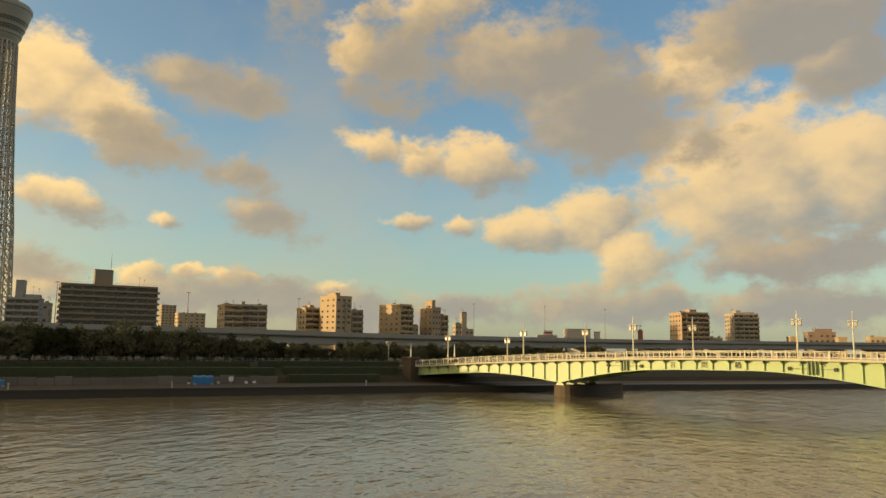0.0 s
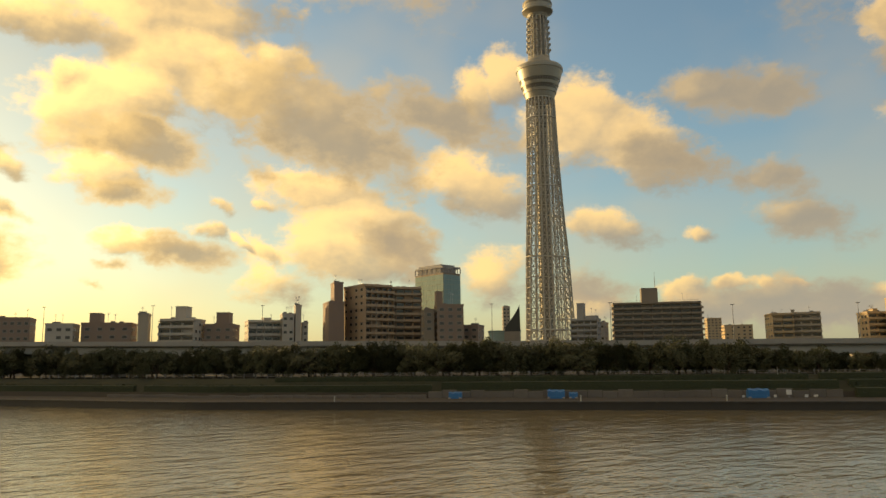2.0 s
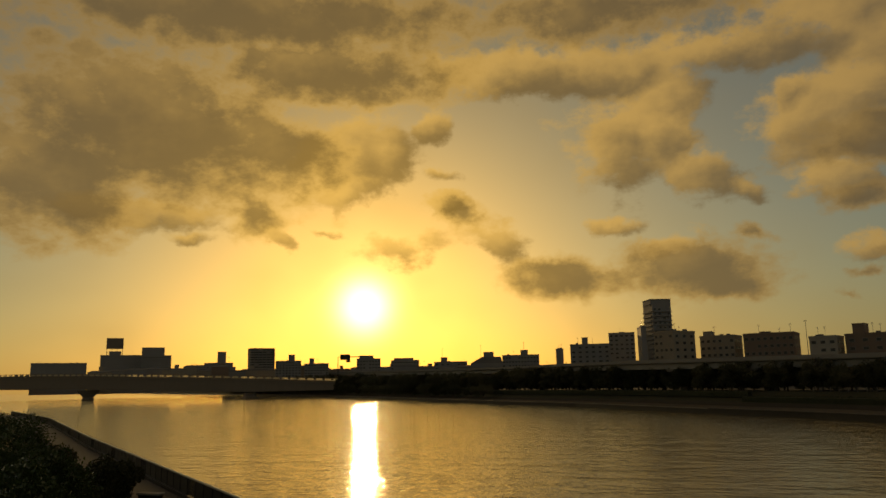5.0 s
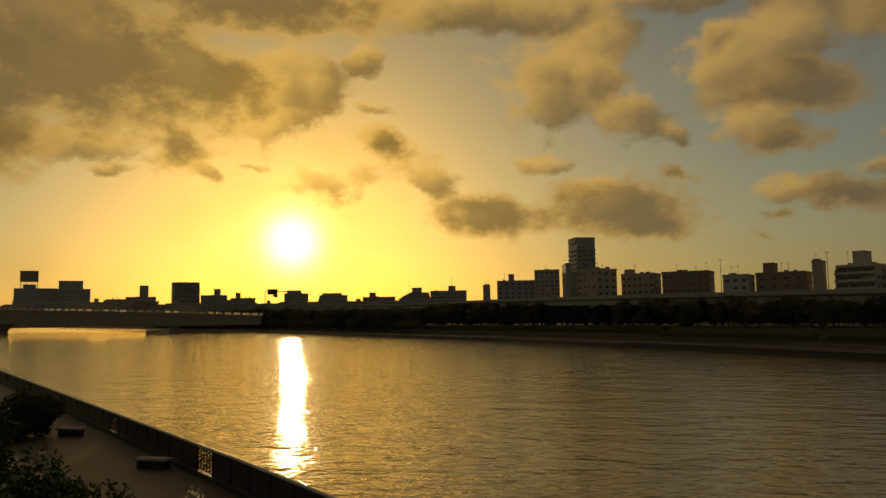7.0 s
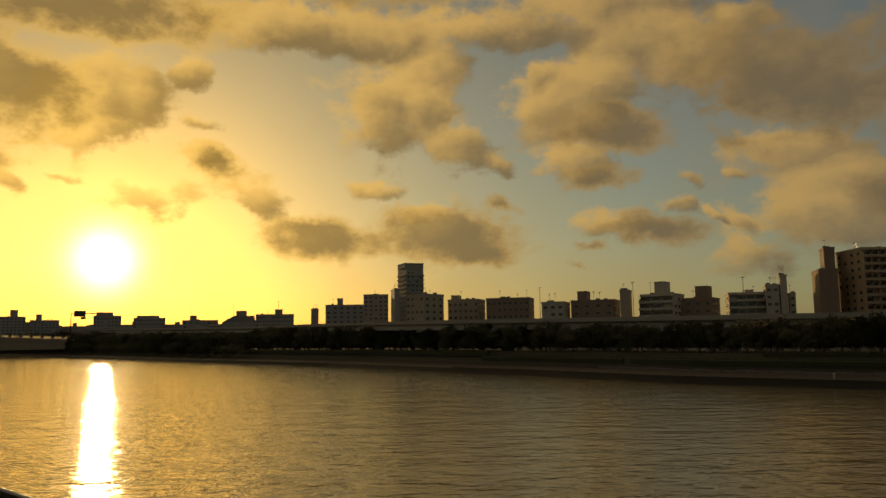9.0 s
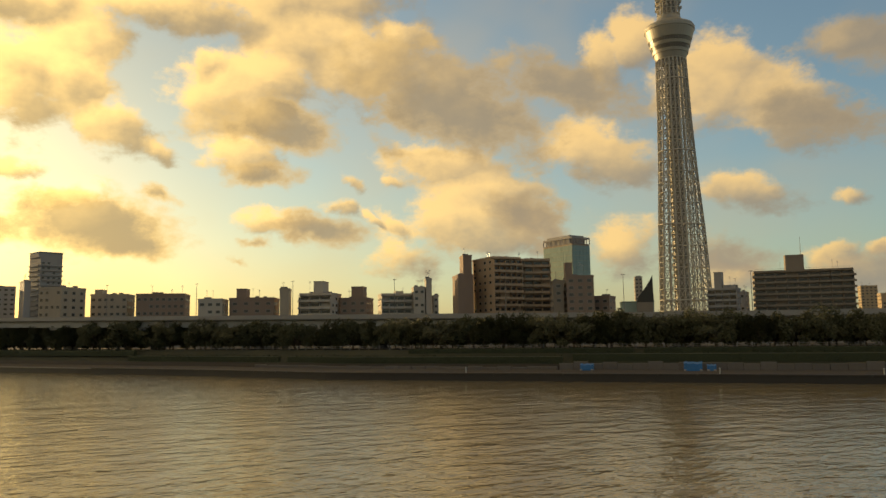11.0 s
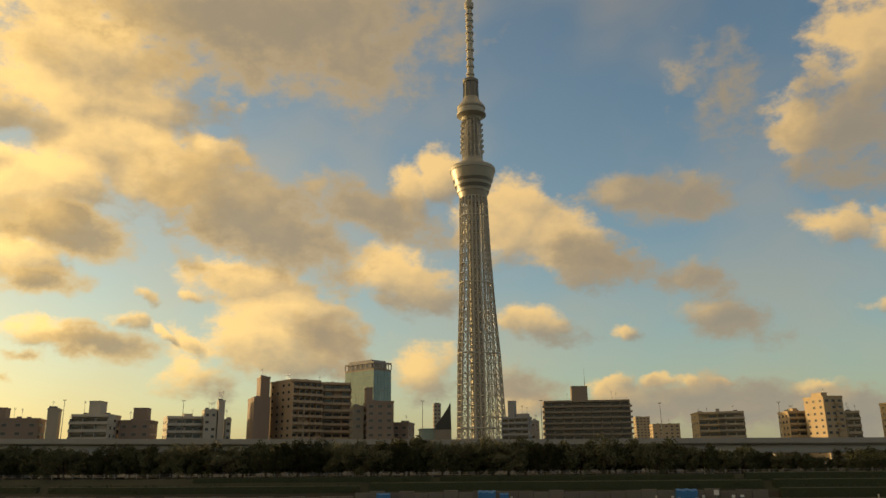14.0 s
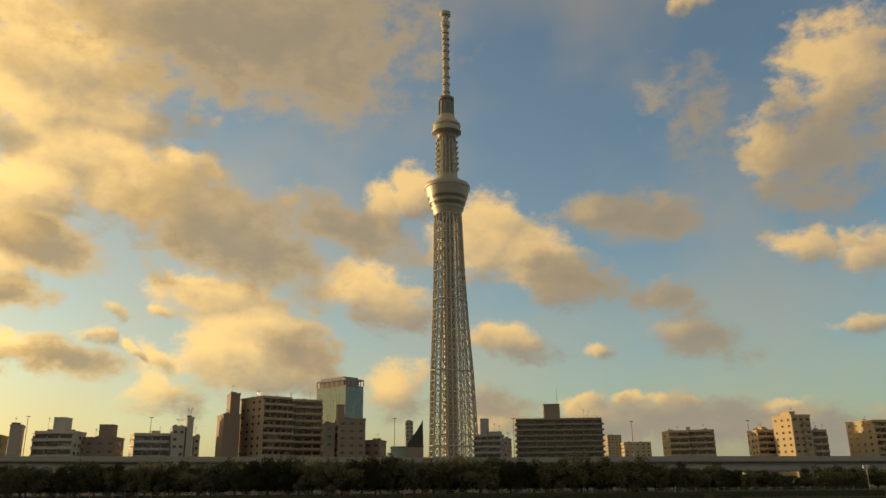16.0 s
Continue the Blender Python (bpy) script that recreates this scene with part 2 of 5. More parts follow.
dark_lit = wstep(wmath("ADD", wmath("MULTIPLY_ADD", LIGHT["D"], 1.0, -0.42), billow), -0.60, 0.90)
dark_edge = wmath("SUBTRACT", 1.0, wstep(wmath("MULTIPLY_ADD", grain, 1.2, dark_field), 0.22, 0.74))

# nearness to the sun
sun_dot = wt.nodes.new("ShaderNodeVectorMath")
sun_dot.operation = "DOT_PRODUCT"
wt.links.new(coord, sun_dot.inputs[0])
sun_dot.inputs[1].default_value = SUN_DIR
from_sun = wmath("MULTIPLY", wmath("ARCCOSINE", wmath("MINIMUM", sun_dot.outputs["Value"], 1.0)), 57.29578)


def falloff(width):
    return wmath("POWER", 2.718, wmath("MULTIPLY", from_sun, -1.0 / width))


sky = wt.nodes.new("ShaderNodeTexSky")
sky.sky_type, sky.sun_disc = "NISHITA", False
sky.sun_elevation, sky.sun_rotation = radians(SUN_EL), radians(-SUN_AZ)
sky.air_density, sky.dust_density, sky.ozone_density = 1.0, 1.2, 1.5
clear = wmix(1.0, sky.outputs[0], (SKY_GAIN, SKY_GAIN, SKY_GAIN), "MULTIPLY")
near_sun = wmath("MINIMUM", wmath("MULTIPLY", falloff(30.0), 1.3), 1.0)
clear = wmix(1.0, clear, wmix(near_sun, COOL_AIR, WARM_AIR), "MULTIPLY")
horizon_haze = wmath("POWER", 2.718, wmath("MULTIPLY", wmath("MAXIMUM", sky_el, 0.0), -0.13))
clear = wmix(wmath("MULTIPLY", horizon_haze, 0.45), clear, wmix(near_sun, HAZE_FAR, HAZE_NEAR))
lit = wmix(near_sun, LIT_FAR, LIT_NEAR)
# a thin uneven veil of high cloud dulls the clear air
veil = wmath("MULTIPLY", wstep(wnoise(0.07, 3.0, 0.5, 61.0, (1.0, 1.5, 1.0)).outputs["Fac"], 0.40, 0.75), 0.25)
clear = wmix(veil, clear, wmix(0.45, SHADE_FAR, lit))
shade = wmix(near_sun, wmix(horizon_haze, SHADE_FAR, SHADE_LOW), SHADE_NEAR)
bright = wmix(bright_lit, shade, lit)
picture = wmix(wmath("MULTIPLY", bright_mask, 0.84), clear, bright)
rim = wmath("MULTIPLY", dark_edge, near_sun)
dark = wmix(wmath("MAXIMUM", wmath("MULTIPLY", dark_lit, 0.6), rim), shade, lit)
picture = wmix(wmath("MULTIPLY", dark_mask, 0.88), picture, dark)
glow = wmix(1.0, GLOW_WIDE, falloff(16.0), "MULTIPLY")
glow = wmix(1.0, glow, wmix(1.0, GLOW_BROAD, falloff(38.0), "MULTIPLY"), "ADD")
glow = wmix(1.0, glow, wmix(1.0, GLOW_MID, falloff(5.0), "MULTIPLY"), "ADD")
core = wmix(1.0, GLOW_CORE, wmath("POWER", 2.718, wmath("MULTIPLY", wmath("POWER", wmath("MULTIPLY", from_sun, 1 / 1.8), 2.0), -1.0)), "MULTIPLY")
glow = wmix(1.0, glow, core, "ADD")
picture = wmix(1.0, picture, glow, "ADD")
air = wt.nodes.new("ShaderNodeBackground")
air.inputs[1].default_value = 1.0
wt.links.new(picture, air.inputs[0])
end = wt.nodes.new("ShaderNodeOutputWorld")
wt.links.new(air.outputs[0], end.inputs[0])

sun_lamp = bpy.data.lights.new("sun", "SUN")
sun_lamp.energy, sun_lamp.angle, sun_lamp.color = 3.5, radians(0.6), (1.0, 0.70, 0.34)
new("sun", sun_lamp).matrix_world = look(SUN_DIR * 100, (0, 0, 0))

# ---- materials ----
def material(name, colour, rough=0.8, metal=0.0, vary=0.18, grain=6.0, stain=0.25, bump=0.15, streak=False, per_piece=0.0):
    """Painted, cast or grown surface: base colour broken up at two scales, with fine relief."""
    m = bpy.data.materials.new(name)
    m.use_nodes = True
    t = m.node_tree
    shader = t.nodes["Principled BSDF"]
    where = t.nodes.new("ShaderNodeNewGeometry").outputs["Position"]

    def noise_at(scale, detail, stretch=(1, 1, 1)):
        place = t.nodes.new("ShaderNodeMapping")
        place.inputs[3].default_value = stretch
        t.links.new(where, place.inputs[0])
        n = t.nodes.new("ShaderNodeTexNoise")
        n.inputs["Scale"].default_value, n.inputs["Detail"].default_value = scale, detail
        t.links.new(place.outputs[0], n.inputs["Vector"])
        return n.outputs["Fac"]

    def blend(fac, a, b, amount):
        k = t.nodes.new("ShaderNodeMath")
        k.operation = "MULTIPLY"
        t.links.new(fac, k.inputs[0])
        k.inputs[1].default_value = amount
        x = t.nodes.new("ShaderNodeMix")
        x.data_type = "RGBA"
        t.links.new(k.outputs[0], x.inputs[0])
        for i, v in ((6, a), (7, b)):
            if isinstance(v, tuple):
                x.inputs[i].default_value = (*v, 1.0)
            else:
                t.links.new(v, x.inputs[i])
        return x.outputs[2]

    fine = noise_at(grain, 6.0)
    broad = noise_at(grain * 0.06, 4.0, (1, 1, 0.25) if streak else (1, 1, 1))
    light = tuple(min(1.0, c * (1 + vary)) for c in colour)
    dark = tuple(c * (1 - vary) for c in colour)
    tone = blend(fine, dark, light, 1.0)
    tone = blend(broad, tone, tuple(c * 0.45 for c in colour), stain * 2 * 0.5)
    if per_piece:
        info = t.nodes.new("ShaderNodeObjectInfo")
        tone = blend(info.outputs["Random"], tone, tuple(c * 0.5 for c in colour), per_piece)
    t.links.new(tone, shader.inputs["Base Color"])
    shader.inputs["Roughness"].default_value, shader.inputs["Metallic"].default_value = rough, metal
    if bump:
        b = t.nodes.new("ShaderNodeBump")
        b.inputs["Strength"].default_value, b.inputs["Distance"].default_value = bump, 0.05
        t.links.new(fine, b.inputs["Height"])
        t.links.new(b.outputs[0], shader.inputs["Normal"])
    return m


WALLS = {
    "beige": material("beige render wall", (0.42, 0.36, 0.28), streak=True, stain=0.35),
    "brown": material("brown tiled wall", (0.29, 0.21, 0.16), streak=True, stain=0.3),
    "white": material("off-white wall", (0.50, 0.455, 0.385), streak=True, stain=0.35),
    "grey": material("grey concrete wall", (0.33, 0.32, 0.31), streak=True, stain=0.35),
    "dark": material("dark grey tiled wall", (0.26, 0.215, 0.165), streak=True, stain=0.3),
    "tan": material("tan tiled wall", (0.42, 0.31, 0.21), streak=True, stain=0.3),
    "cream": material("cream wall", (0.46, 0.35, 0.215), streak=True, stain=0.25),
    "green": material("pale green wall", (0.30, 0.38, 0.33), streak=True, stain=0.3),
    "red": material("red brick wall", (0.28, 0.09, 0.06), streak=True, stain=0.3),
}
window_glass = material("window glass", (0.075, 0.07, 0.062), rough=0.2, vary=0.2, stain=0.1, bump=0.02, per_piece=0.5)
window_frame = material("aluminium window frame", (0.35, 0.34, 0.32), rough=0.5, metal=0.6)
curtain_glass = material("blue-green curtain wall glass", (0.20, 0.27, 0.27), rough=0.15, metal=0.25, bump=0.02, grain=0.8, per_piece=0.35)
roof_mat = material("roof membrane", (0.24, 0.23, 0.22))
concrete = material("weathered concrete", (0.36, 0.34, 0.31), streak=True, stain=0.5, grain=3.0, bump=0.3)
# low base colour: the shade lying on the bank is put into it
dark_concrete = material("shade-toned quay concrete", (0.040, 0.034, 0.028), rough=0.55, stain=0.5, grain=3.0, bump=0.3)
deck_paint = material("expressway girder paint", (0.40, 0.39, 0.36), rough=0.6, streak=True, stain=0.4)
asphalt = material("asphalt", (0.055, 0.055, 0.055), rough=0.9)
# soil, on the terrace too, and grass are toned down for bank shade
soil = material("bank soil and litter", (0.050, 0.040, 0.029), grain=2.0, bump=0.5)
grass_mat = material("mown bank grass", (0.035, 0.038, 0.018), grain=5.0, bump=0.6, stain=0.5, rough=0.9)
hedge_mat = material("hedge leaves", (0.038, 0.048, 0.018), grain=8.0, bump=0.6, stain=0.4, per_piece=0.2)
leaf_mat = material("tree leaves", (0.075, 0.078, 0.030), rough=0.75, grain=1.2, bump=0.1, stain=0.5, per_piece=0.3)
near_leaf_mat = material("glossy shrub leaves", (0.06, 0.09, 0.03), rough=0.22, grain=3.0, bump=0.1, stain=0.3)
bark = material("bark", (0.10, 0.075, 0.05), grain=12.0, bump=0.6)
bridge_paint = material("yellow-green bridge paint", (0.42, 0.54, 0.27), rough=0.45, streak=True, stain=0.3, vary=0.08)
# darker copy of the bridge green, with under-deck shade put into its colour
bridge_shade_paint = material("shadowed green steel", (0.20, 0.27, 0.15), rough=0.5, stain=0.3)
rail_paint = material("pale cream rail paint", (0.62, 0.60, 0.47), rough=0.5, vary=0.1)
stone = material("dark ashlar stone", (0.10, 0.075, 0.052), grain=3.0, bump=0.5, stain=0.5, streak=True)
pole_grey = material("dull grey pole paint", (0.20, 0.19, 0.18), rough=0.6)
steel = material("galvanised steel", (0.45, 0.45, 0.44), rough=0.4, metal=0.7)
black_steel = material("black painted steel", (0.025, 0.024, 0.022), rough=0.35)
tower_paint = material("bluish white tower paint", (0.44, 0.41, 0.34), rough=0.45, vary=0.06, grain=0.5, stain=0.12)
# kept dark so the core colour supplies the shade in the lattice gaps
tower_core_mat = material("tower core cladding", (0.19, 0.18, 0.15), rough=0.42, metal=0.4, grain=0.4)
deck_metal = material("observation deck metal panels", (0.36, 0.34, 0.28), rough=0.45, metal=0.3, vary=0.06, grain=0.4)
# stains are its own; the base is lowered to carry the trees' shade
stained_concrete = material("stained terrace concrete", (0.20, 0.175, 0.15), rough=0.8, streak=True, stain=0.7, grain=1.6, bump=0.4, per_piece=0.35)
deck_glass = material("grey deck glass", (0.16, 0.15, 0.13), rough=0.25)
tarp = material("blue tarpaulin", (0.025, 0.16, 0.40), rough=0.45, grain=2.0, bump=0.5)
white_paint = material("white paint", (0.72, 0.70, 0.66), rough=0.5)
red_paint = material("red paint", (0.50, 0.05, 0.04), rough=0.5)
paving = material("promenade paving", (0.075, 0.060, 0.048), rough=0.6, grain=4.0, bump=0.3, per_piece=0.25)
ink = material("dark lettering", (0.03, 0.035, 0.03), rough=0.6)
lamp_glass = material("opal lamp glass", (0.42, 0.41, 0.35), rough=0.3, vary=0.05)


def water_material():
    m = bpy.data.materials.new("river water")
    m.use_nodes = True
    t = m.node_tree
    shader = t.nodes["Principled BSDF"]
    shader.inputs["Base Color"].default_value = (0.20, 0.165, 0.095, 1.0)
    shader.inputs["Roughness"].default_value = 0.03
    shader.inputs["IOR"].default_value = 1.5
    where = t.nodes.new("ShaderNodeNewGeometry").outputs["Position"]
    heights = []
    for scale, detail, stretch, gain in ((0.13, 2.0, (1.3, 0.77, 1.0), 0.60), (0.38, 2.0, (1.4, 0.75, 1.0), 0.48), (1.0, 2.0, (1.4, 0.75, 1.0), 0.26), (2.6, 2.0, (1.35, 0.75, 1.0), 0.09)):
        place = t.nodes.new("ShaderNodeMapping")
        place.vector_type = "TEXTURE"
        place.inputs[2].default_value = (0.0, 0.0, radians(40.0 + 9.0 * scale))
        place.inputs[3].default_value = stretch
        t.links.new(where, place.inputs[0])
        n = t.nodes.new("ShaderNodeTexNoise")
        n.inputs["Scale"].default_value, n.inputs["Detail"].default_value = scale, detail
        n.inputs["Roughness"].default_value = 0.55
        t.links.new(place.outputs[0], n.inputs["Vector"])
        k = t.nodes.new("ShaderNodeMath")
        k.operation = "MULTIPLY"
        t.links.new(n.outputs["Fac"], k.inputs[0])
        k.inputs[1].default_value = gain
        heights.append(k.outputs[0])
    total = heights[0]
    for h in heights[1:]:
        k = t.nodes.new("ShaderNodeMath")
        t.links.new(total, k.inputs[0])
        t.links.new(h, k.inputs[1])
        total = k.outputs[0]
    b = t.nodes.new("ShaderNodeBump")
    b.inputs["Strength"].default_value, b.inputs["Distance"].default_value = 1.0, WAVE_HEIGHT
    t.links.new(total, b.inputs["Height"])
    t.links.new(b.outputs[0], shader.inputs["Normal"])
    return m


WAVE_HEIGHT = 0.35
water_mat = water_material()


def frosted_material():
    m = bpy.data.materials.new("frosted rail panel")
    m.use_nodes = True
    t = m.node_tree
    t.nodes.remove(t.nodes["Principled BSDF"])
    cloth = t.nodes.new("ShaderNodeBsdfTranslucent")
    cloth.inputs[0].default_value = (0.75, 0.72, 0.62, 1.0)
    t.links.new(cloth.outputs[0], t.nodes["Material Output"].inputs[0])
    return m


frosted = frosted_material()

# ---- mesh helpers ----
def mesh_of(name, verts, faces, mats, slots=None, smooth=False):
    me = bpy.data.meshes.new(name)
    me.from_pydata(verts, [], faces)
    for m in (mats if isinstance(mats, (list, tuple)) else [mats]):
        me.materials.append(m)
    if slots:
        me.polygons.foreach_set("material_index", slots)
    if smooth:
        me.polygons.foreach_set("use_smooth", [True] * len(faces))
    me.update()
    return me


class Shape:
    """Collects boxes, tubes and lofts for one mesh."""

    def __init__(self):
        self.v, self.f, self.s = [], [], []

    def add(self, verts, faces, slot=0):
        n = len(self.v)
        self.v += [tuple(p) for p in verts]
        self.f += [tuple(i + n for i in f) for f in faces]
        self.s += [slot] * len(faces)
        return self

    def box(self, x, y, z, sx, sy, sz, slot=0, chamfer=0.0, turn=0.0):
        """Centre of the base, and the sizes."""
        c = min(chamfer, 0.45 * min(sx, sy, sz))
        rings = [(0, c), (c, 0), (sz - c, 0), (sz, c)] if c > 0 else [(0, 0), (sz, 0)]
        verts, faces = [], []
        ca, sa = math.cos(radians(turn)), math.sin(radians(turn))
        for h, inset in rings:
            for ax, ay in ((-1, -1), (1, -1), (1, 1), (-1, 1)):
                px, py = ax * (sx / 2 - inset), ay * (sy / 2 - inset)
                verts.append((x + px * ca - py * sa, y + px * sa + py * ca, z + h))
        for k in range(len(rings) - 1):
            for i in range(4):
                j = (i + 1) % 4
                faces.append((4 * k + i, 4 * k + j, 4 * k + 4 + j, 4 * k + 4 + i))
        faces.append((3, 2, 1, 0))
        n = 4 * (len(rings) - 1)
        faces.append((n, n + 1, n + 2, n + 3))
        return self.add(verts, faces, slot)

    def tube(self, a, b, r, r2=None, n=5, slot=0):
        a, b = Vector(a), Vector(b)
        r2 = r if r2 is None else r2
        d = b - a
        if d.length < 1e-6:
            return self
        side = d.orthogonal().normalized()
        up = d.normalized().cross(side)
        verts = []
        for p, q in ((a, r), (b, r2)):
            for i in range(n):
                w = 2 * math.pi * i / n
                verts.append(p + side * (q * math.cos(w)) + up * (q * math.sin(w)))
        faces = [(i, (i + 1) % n, n + (i + 1) % n, n + i) for i in range(n)]
        faces += [tuple(range(n - 1, -1, -1)), tuple(range(n, 2 * n))]
        return self.add(verts, faces, slot)

    def path(self, points, r, n=5, closed=False, slot=0):
        """One unbroken tube along points; r: a radius or one for each point."""
        pts = [Vector(p) for p in points]
        k = len(pts)
        verts, faces = [], []
        side = None
        for i, p in enumerate(pts):
            a, b = (pts[i - 1], pts[(i + 1) % k]) if closed else (pts[max(0, i - 1)], pts[min(k - 1, i + 1)])
            d = (b - a).normalized()
            side = (side - d * side.dot(d)).normalized() if side else d.orthogonal().normalized()
            up = d.cross(side)
            q = r[i] if isinstance(r, (list, tuple)) else r
            for j in range(n):
                w = 2 * math.pi * j / n
                verts.append(p + side * (q * math.cos(w)) + up * (q * math.sin(w)))
        for i in range(k if closed else k - 1):
            for j in range(n):
                faces.append((i * n + j, i * n + (j + 1) % n, (i + 1) % k * n + (j + 1) % n, (i + 1) % k * n + j))
        if not closed:
            faces += [tuple(range(n - 1, -1, -1)), tuple((k - 1) * n + j for j in range(n))]
        return self.add(verts, faces, slot)

    def loft(self, sections, closed=True, slot=0, caps=True):
        """Skin over sections of equal length; closed: each section is a loop."""
        n = len(sections[0])
        verts = [p for sec in sections for p in sec]
        faces = []
        for i in range(len(sections) - 1):
            for j in range(n if closed else n - 1):
                faces.append((i * n + j, i * n + (j + 1) % n, (i + 1) * n + (j + 1) % n, (i + 1) * n + j))
        if caps and closed:
            faces += [tuple(range(n - 1, -1, -1)), tuple((len(sections) - 1) * n + j for j in range(n))]
        return self.add(verts, faces, slot)

    def kerb(self, w, d, z, h, t):
        """A rectangular upstand round a roof."""
        secs = []
        for ax, ay in ((-1, -1), (1, -1), (1, 1), (-1, 1), (-1, -1)):
            x0, y0, x1, y1 = ax * w / 2, ay * d / 2, ax * (w / 2 - t), ay * (d / 2 - t)
            secs.append([(x0, y0, z), (x0, y0, z + h), (x1, y1, z + h), (x1, y1, z)])
        return self.loft(secs, caps=False)

    def tray(self, w, d, h, t, x=0.0, y=0.0, z=0.0):
        """A balcony: floor, front and two sides in one piece, open at the top and at the back (+y)."""
        prof = [(-w / 2, h), (-w / 2, 0), (w / 2, 0), (w / 2, h), (w / 2 - t, h), (w / 2 - t, t), (-w / 2 + t, t), (-w / 2 + t, h)]
        n = len(prof)
        front = [(x + a, y - d, z + b) for a, b in prof]
        back = [(x + a, y, z + b) for a, b in prof]
        self.loft([front, back])
        return self.add([(x - w / 2, y - d - t, z), (x + w / 2, y - d - t, z), (x + w / 2, y - d - t, z + h), (x - w / 2, y - d - t, z + h),
                         (x - w / 2, y - d, z), (x + w / 2, y - d, z), (x + w / 2, y - d, z + h), (x - w / 2, y - d, z + h)],
                        [(0, 1, 2, 3), (3, 2, 6, 7), (1, 5, 6, 2), (0, 3, 7, 4), (0, 4, 5, 1), (4, 7, 6, 5)])

    def turned(self, profile, x=0.0, y=0.0, n=32, slot=0):
        """A body of revolution from (radius, height) pairs."""
        verts = [(x + r * math.cos(2 * math.pi * i / n), y + r * math.sin(2 * math.pi * i / n), z) for r, z in profile for i in range(n)]
        faces = [(k * n + i, k * n + (i + 1) % n, (k + 1) * n + (i + 1) % n, (k + 1) * n + i) for k in range(len(profile) - 1) for i in range(n)]
        faces += [tuple(range(n - 1, -1, -1)), tuple((len(profile) - 1) * n + i for i in range(n))]
        return self.add(verts, faces, slot)

    def mesh(self, name, mats, smooth=False):
        return mesh_of(name, self.v, self.f, mats, self.s, smooth)


def thing(name, m, label, category, group="", kind=""):
    ob = new(name)
    ob.matrix_basis = m
    return tagged(ob, label, category, group, kind)


def part(name, data, parent, label="", m=None):
    """data: a mesh. The part stands in its parent's axes."""
    ob = new(name, data)
    ob.parent = parent
    if m is not None:
        ob.matrix_basis = m
    if label:
        tagged(ob, label)
    return ob


def setting(name, data, label, category):
    return tagged(new(name, data), label, category, kind="structure")


def along(points, x):
    """Straight-line reading of y over x in a short table."""
    return float(np.interp(x, [p[0] for p in points], [p[1] for p in points]))


# ---- the river and its banks ----
FAR_BANK = [(-4600, 420), (-1600, 270), (-1000, 255), (-700, 238), (-350, 192), (-225, 180), (-153, 163), (-110, 154), (-70, 142), (0, 138.5), (80, 134),
            (131, 128), (208, 113), (400, 80), (900, 0), (1600, -160), (4600, -900)]
NEAR_BANK = [(-4600, -700), (-1500, -160), (-400, -14), (-180, 6.6), (-100, 8.2), (-60, 9.6), (-30, 10.6), (0, 11.0), (200, 10.0), (900, -110), (4600, -1100)]


def strip(name, bank, profile, mats, slots, xs, lower=False):
    """A ground sheet drawn along a bank line: profile of (distance inland, height)."""
    verts, faces, slot = [], [], []
    n = len(profile)
    for x in xs:
        y = along(bank, x)
        for off, z in profile:
            rough = 0.0 if off in (0.0, 4.0) or abs(off) > 400 else 0.12 * noise.noise((x * 0.11, off * 0.2, 0.0))
            if lower and z > 2.5 and x < -6.0:
                z = 5.0
            verts.append((x, y + off, z + rough))
    for i in range(len(xs) - 1):
        for k in range(n - 1):
            faces.append((i * n + k, (i + 1) * n + k, (i + 1) * n + k + 1, i * n + k + 1))
            slot.append(slots[k])
    me = mesh_of(name, verts, faces, mats, slot)
    return me


XS = sorted(set([float(p[0]) for p in FAR_BANK] + list(range(-400, 401, 5)) + list(range(-1500, 1501, 50))))
far_profile = [(0.0, -2.0), (0.0, 1.2), (4.0, 1.25), (16.0, 1.35), (16.6, 2.4), (24.0, 5.3), (40.0, 5.3), (70.0, 5.3), (400.0, 5.3), (5200.0, 5.3)]
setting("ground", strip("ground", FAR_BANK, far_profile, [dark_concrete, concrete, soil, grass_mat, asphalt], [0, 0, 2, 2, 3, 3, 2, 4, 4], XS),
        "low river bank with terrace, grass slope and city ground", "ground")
XN = sorted(set([float(p[0]) for p in NEAR_BANK] + list(range(-200, 201, 5))))
near_profile = [(0.0, -2.0), (0.0, 2.4), (-0.7, 2.4), (-6.4, 2.4), (-10.3, 7.35), (-14.0, 7.4), (-60.0, 7.4), (-5200.0, 7.4)]
setting("ground_near", strip("ground_near", NEAR_BANK, near_profile, [dark_concrete, paving, grass_mat, asphalt], [0, 0, 1, 2, 2, 2, 3], XN, True),
        "near river bank with paved promenade below a planted slope", "ground")
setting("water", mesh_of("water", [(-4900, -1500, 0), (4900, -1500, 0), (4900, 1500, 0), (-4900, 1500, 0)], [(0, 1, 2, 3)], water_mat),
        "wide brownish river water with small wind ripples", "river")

# ---- the broadcasting tower ----
TOWER_Y, TOWER_BASE = 925.0, 5.3


def tower_radius(w, z):
    """Distance of the lattice from the axis: a rounded triangle at the foot that becomes a circle at 300 m."""
    leg = float(np.interp(z, (0, 36, 129, 185, 257, 333), (35.0, 33.3, 28.8, 24.4, 20.2, 17.5)))
    flat_side = float(np.interp(z, (0, 36, 129, 185, 257, 333), (22.9, 22.7, 21.8, 20.2, 18.4, 17.4)))
    return flat_side + (leg - flat_side) * (0.5 + 0.5 * math.cos(3 * w)) ** 1.3


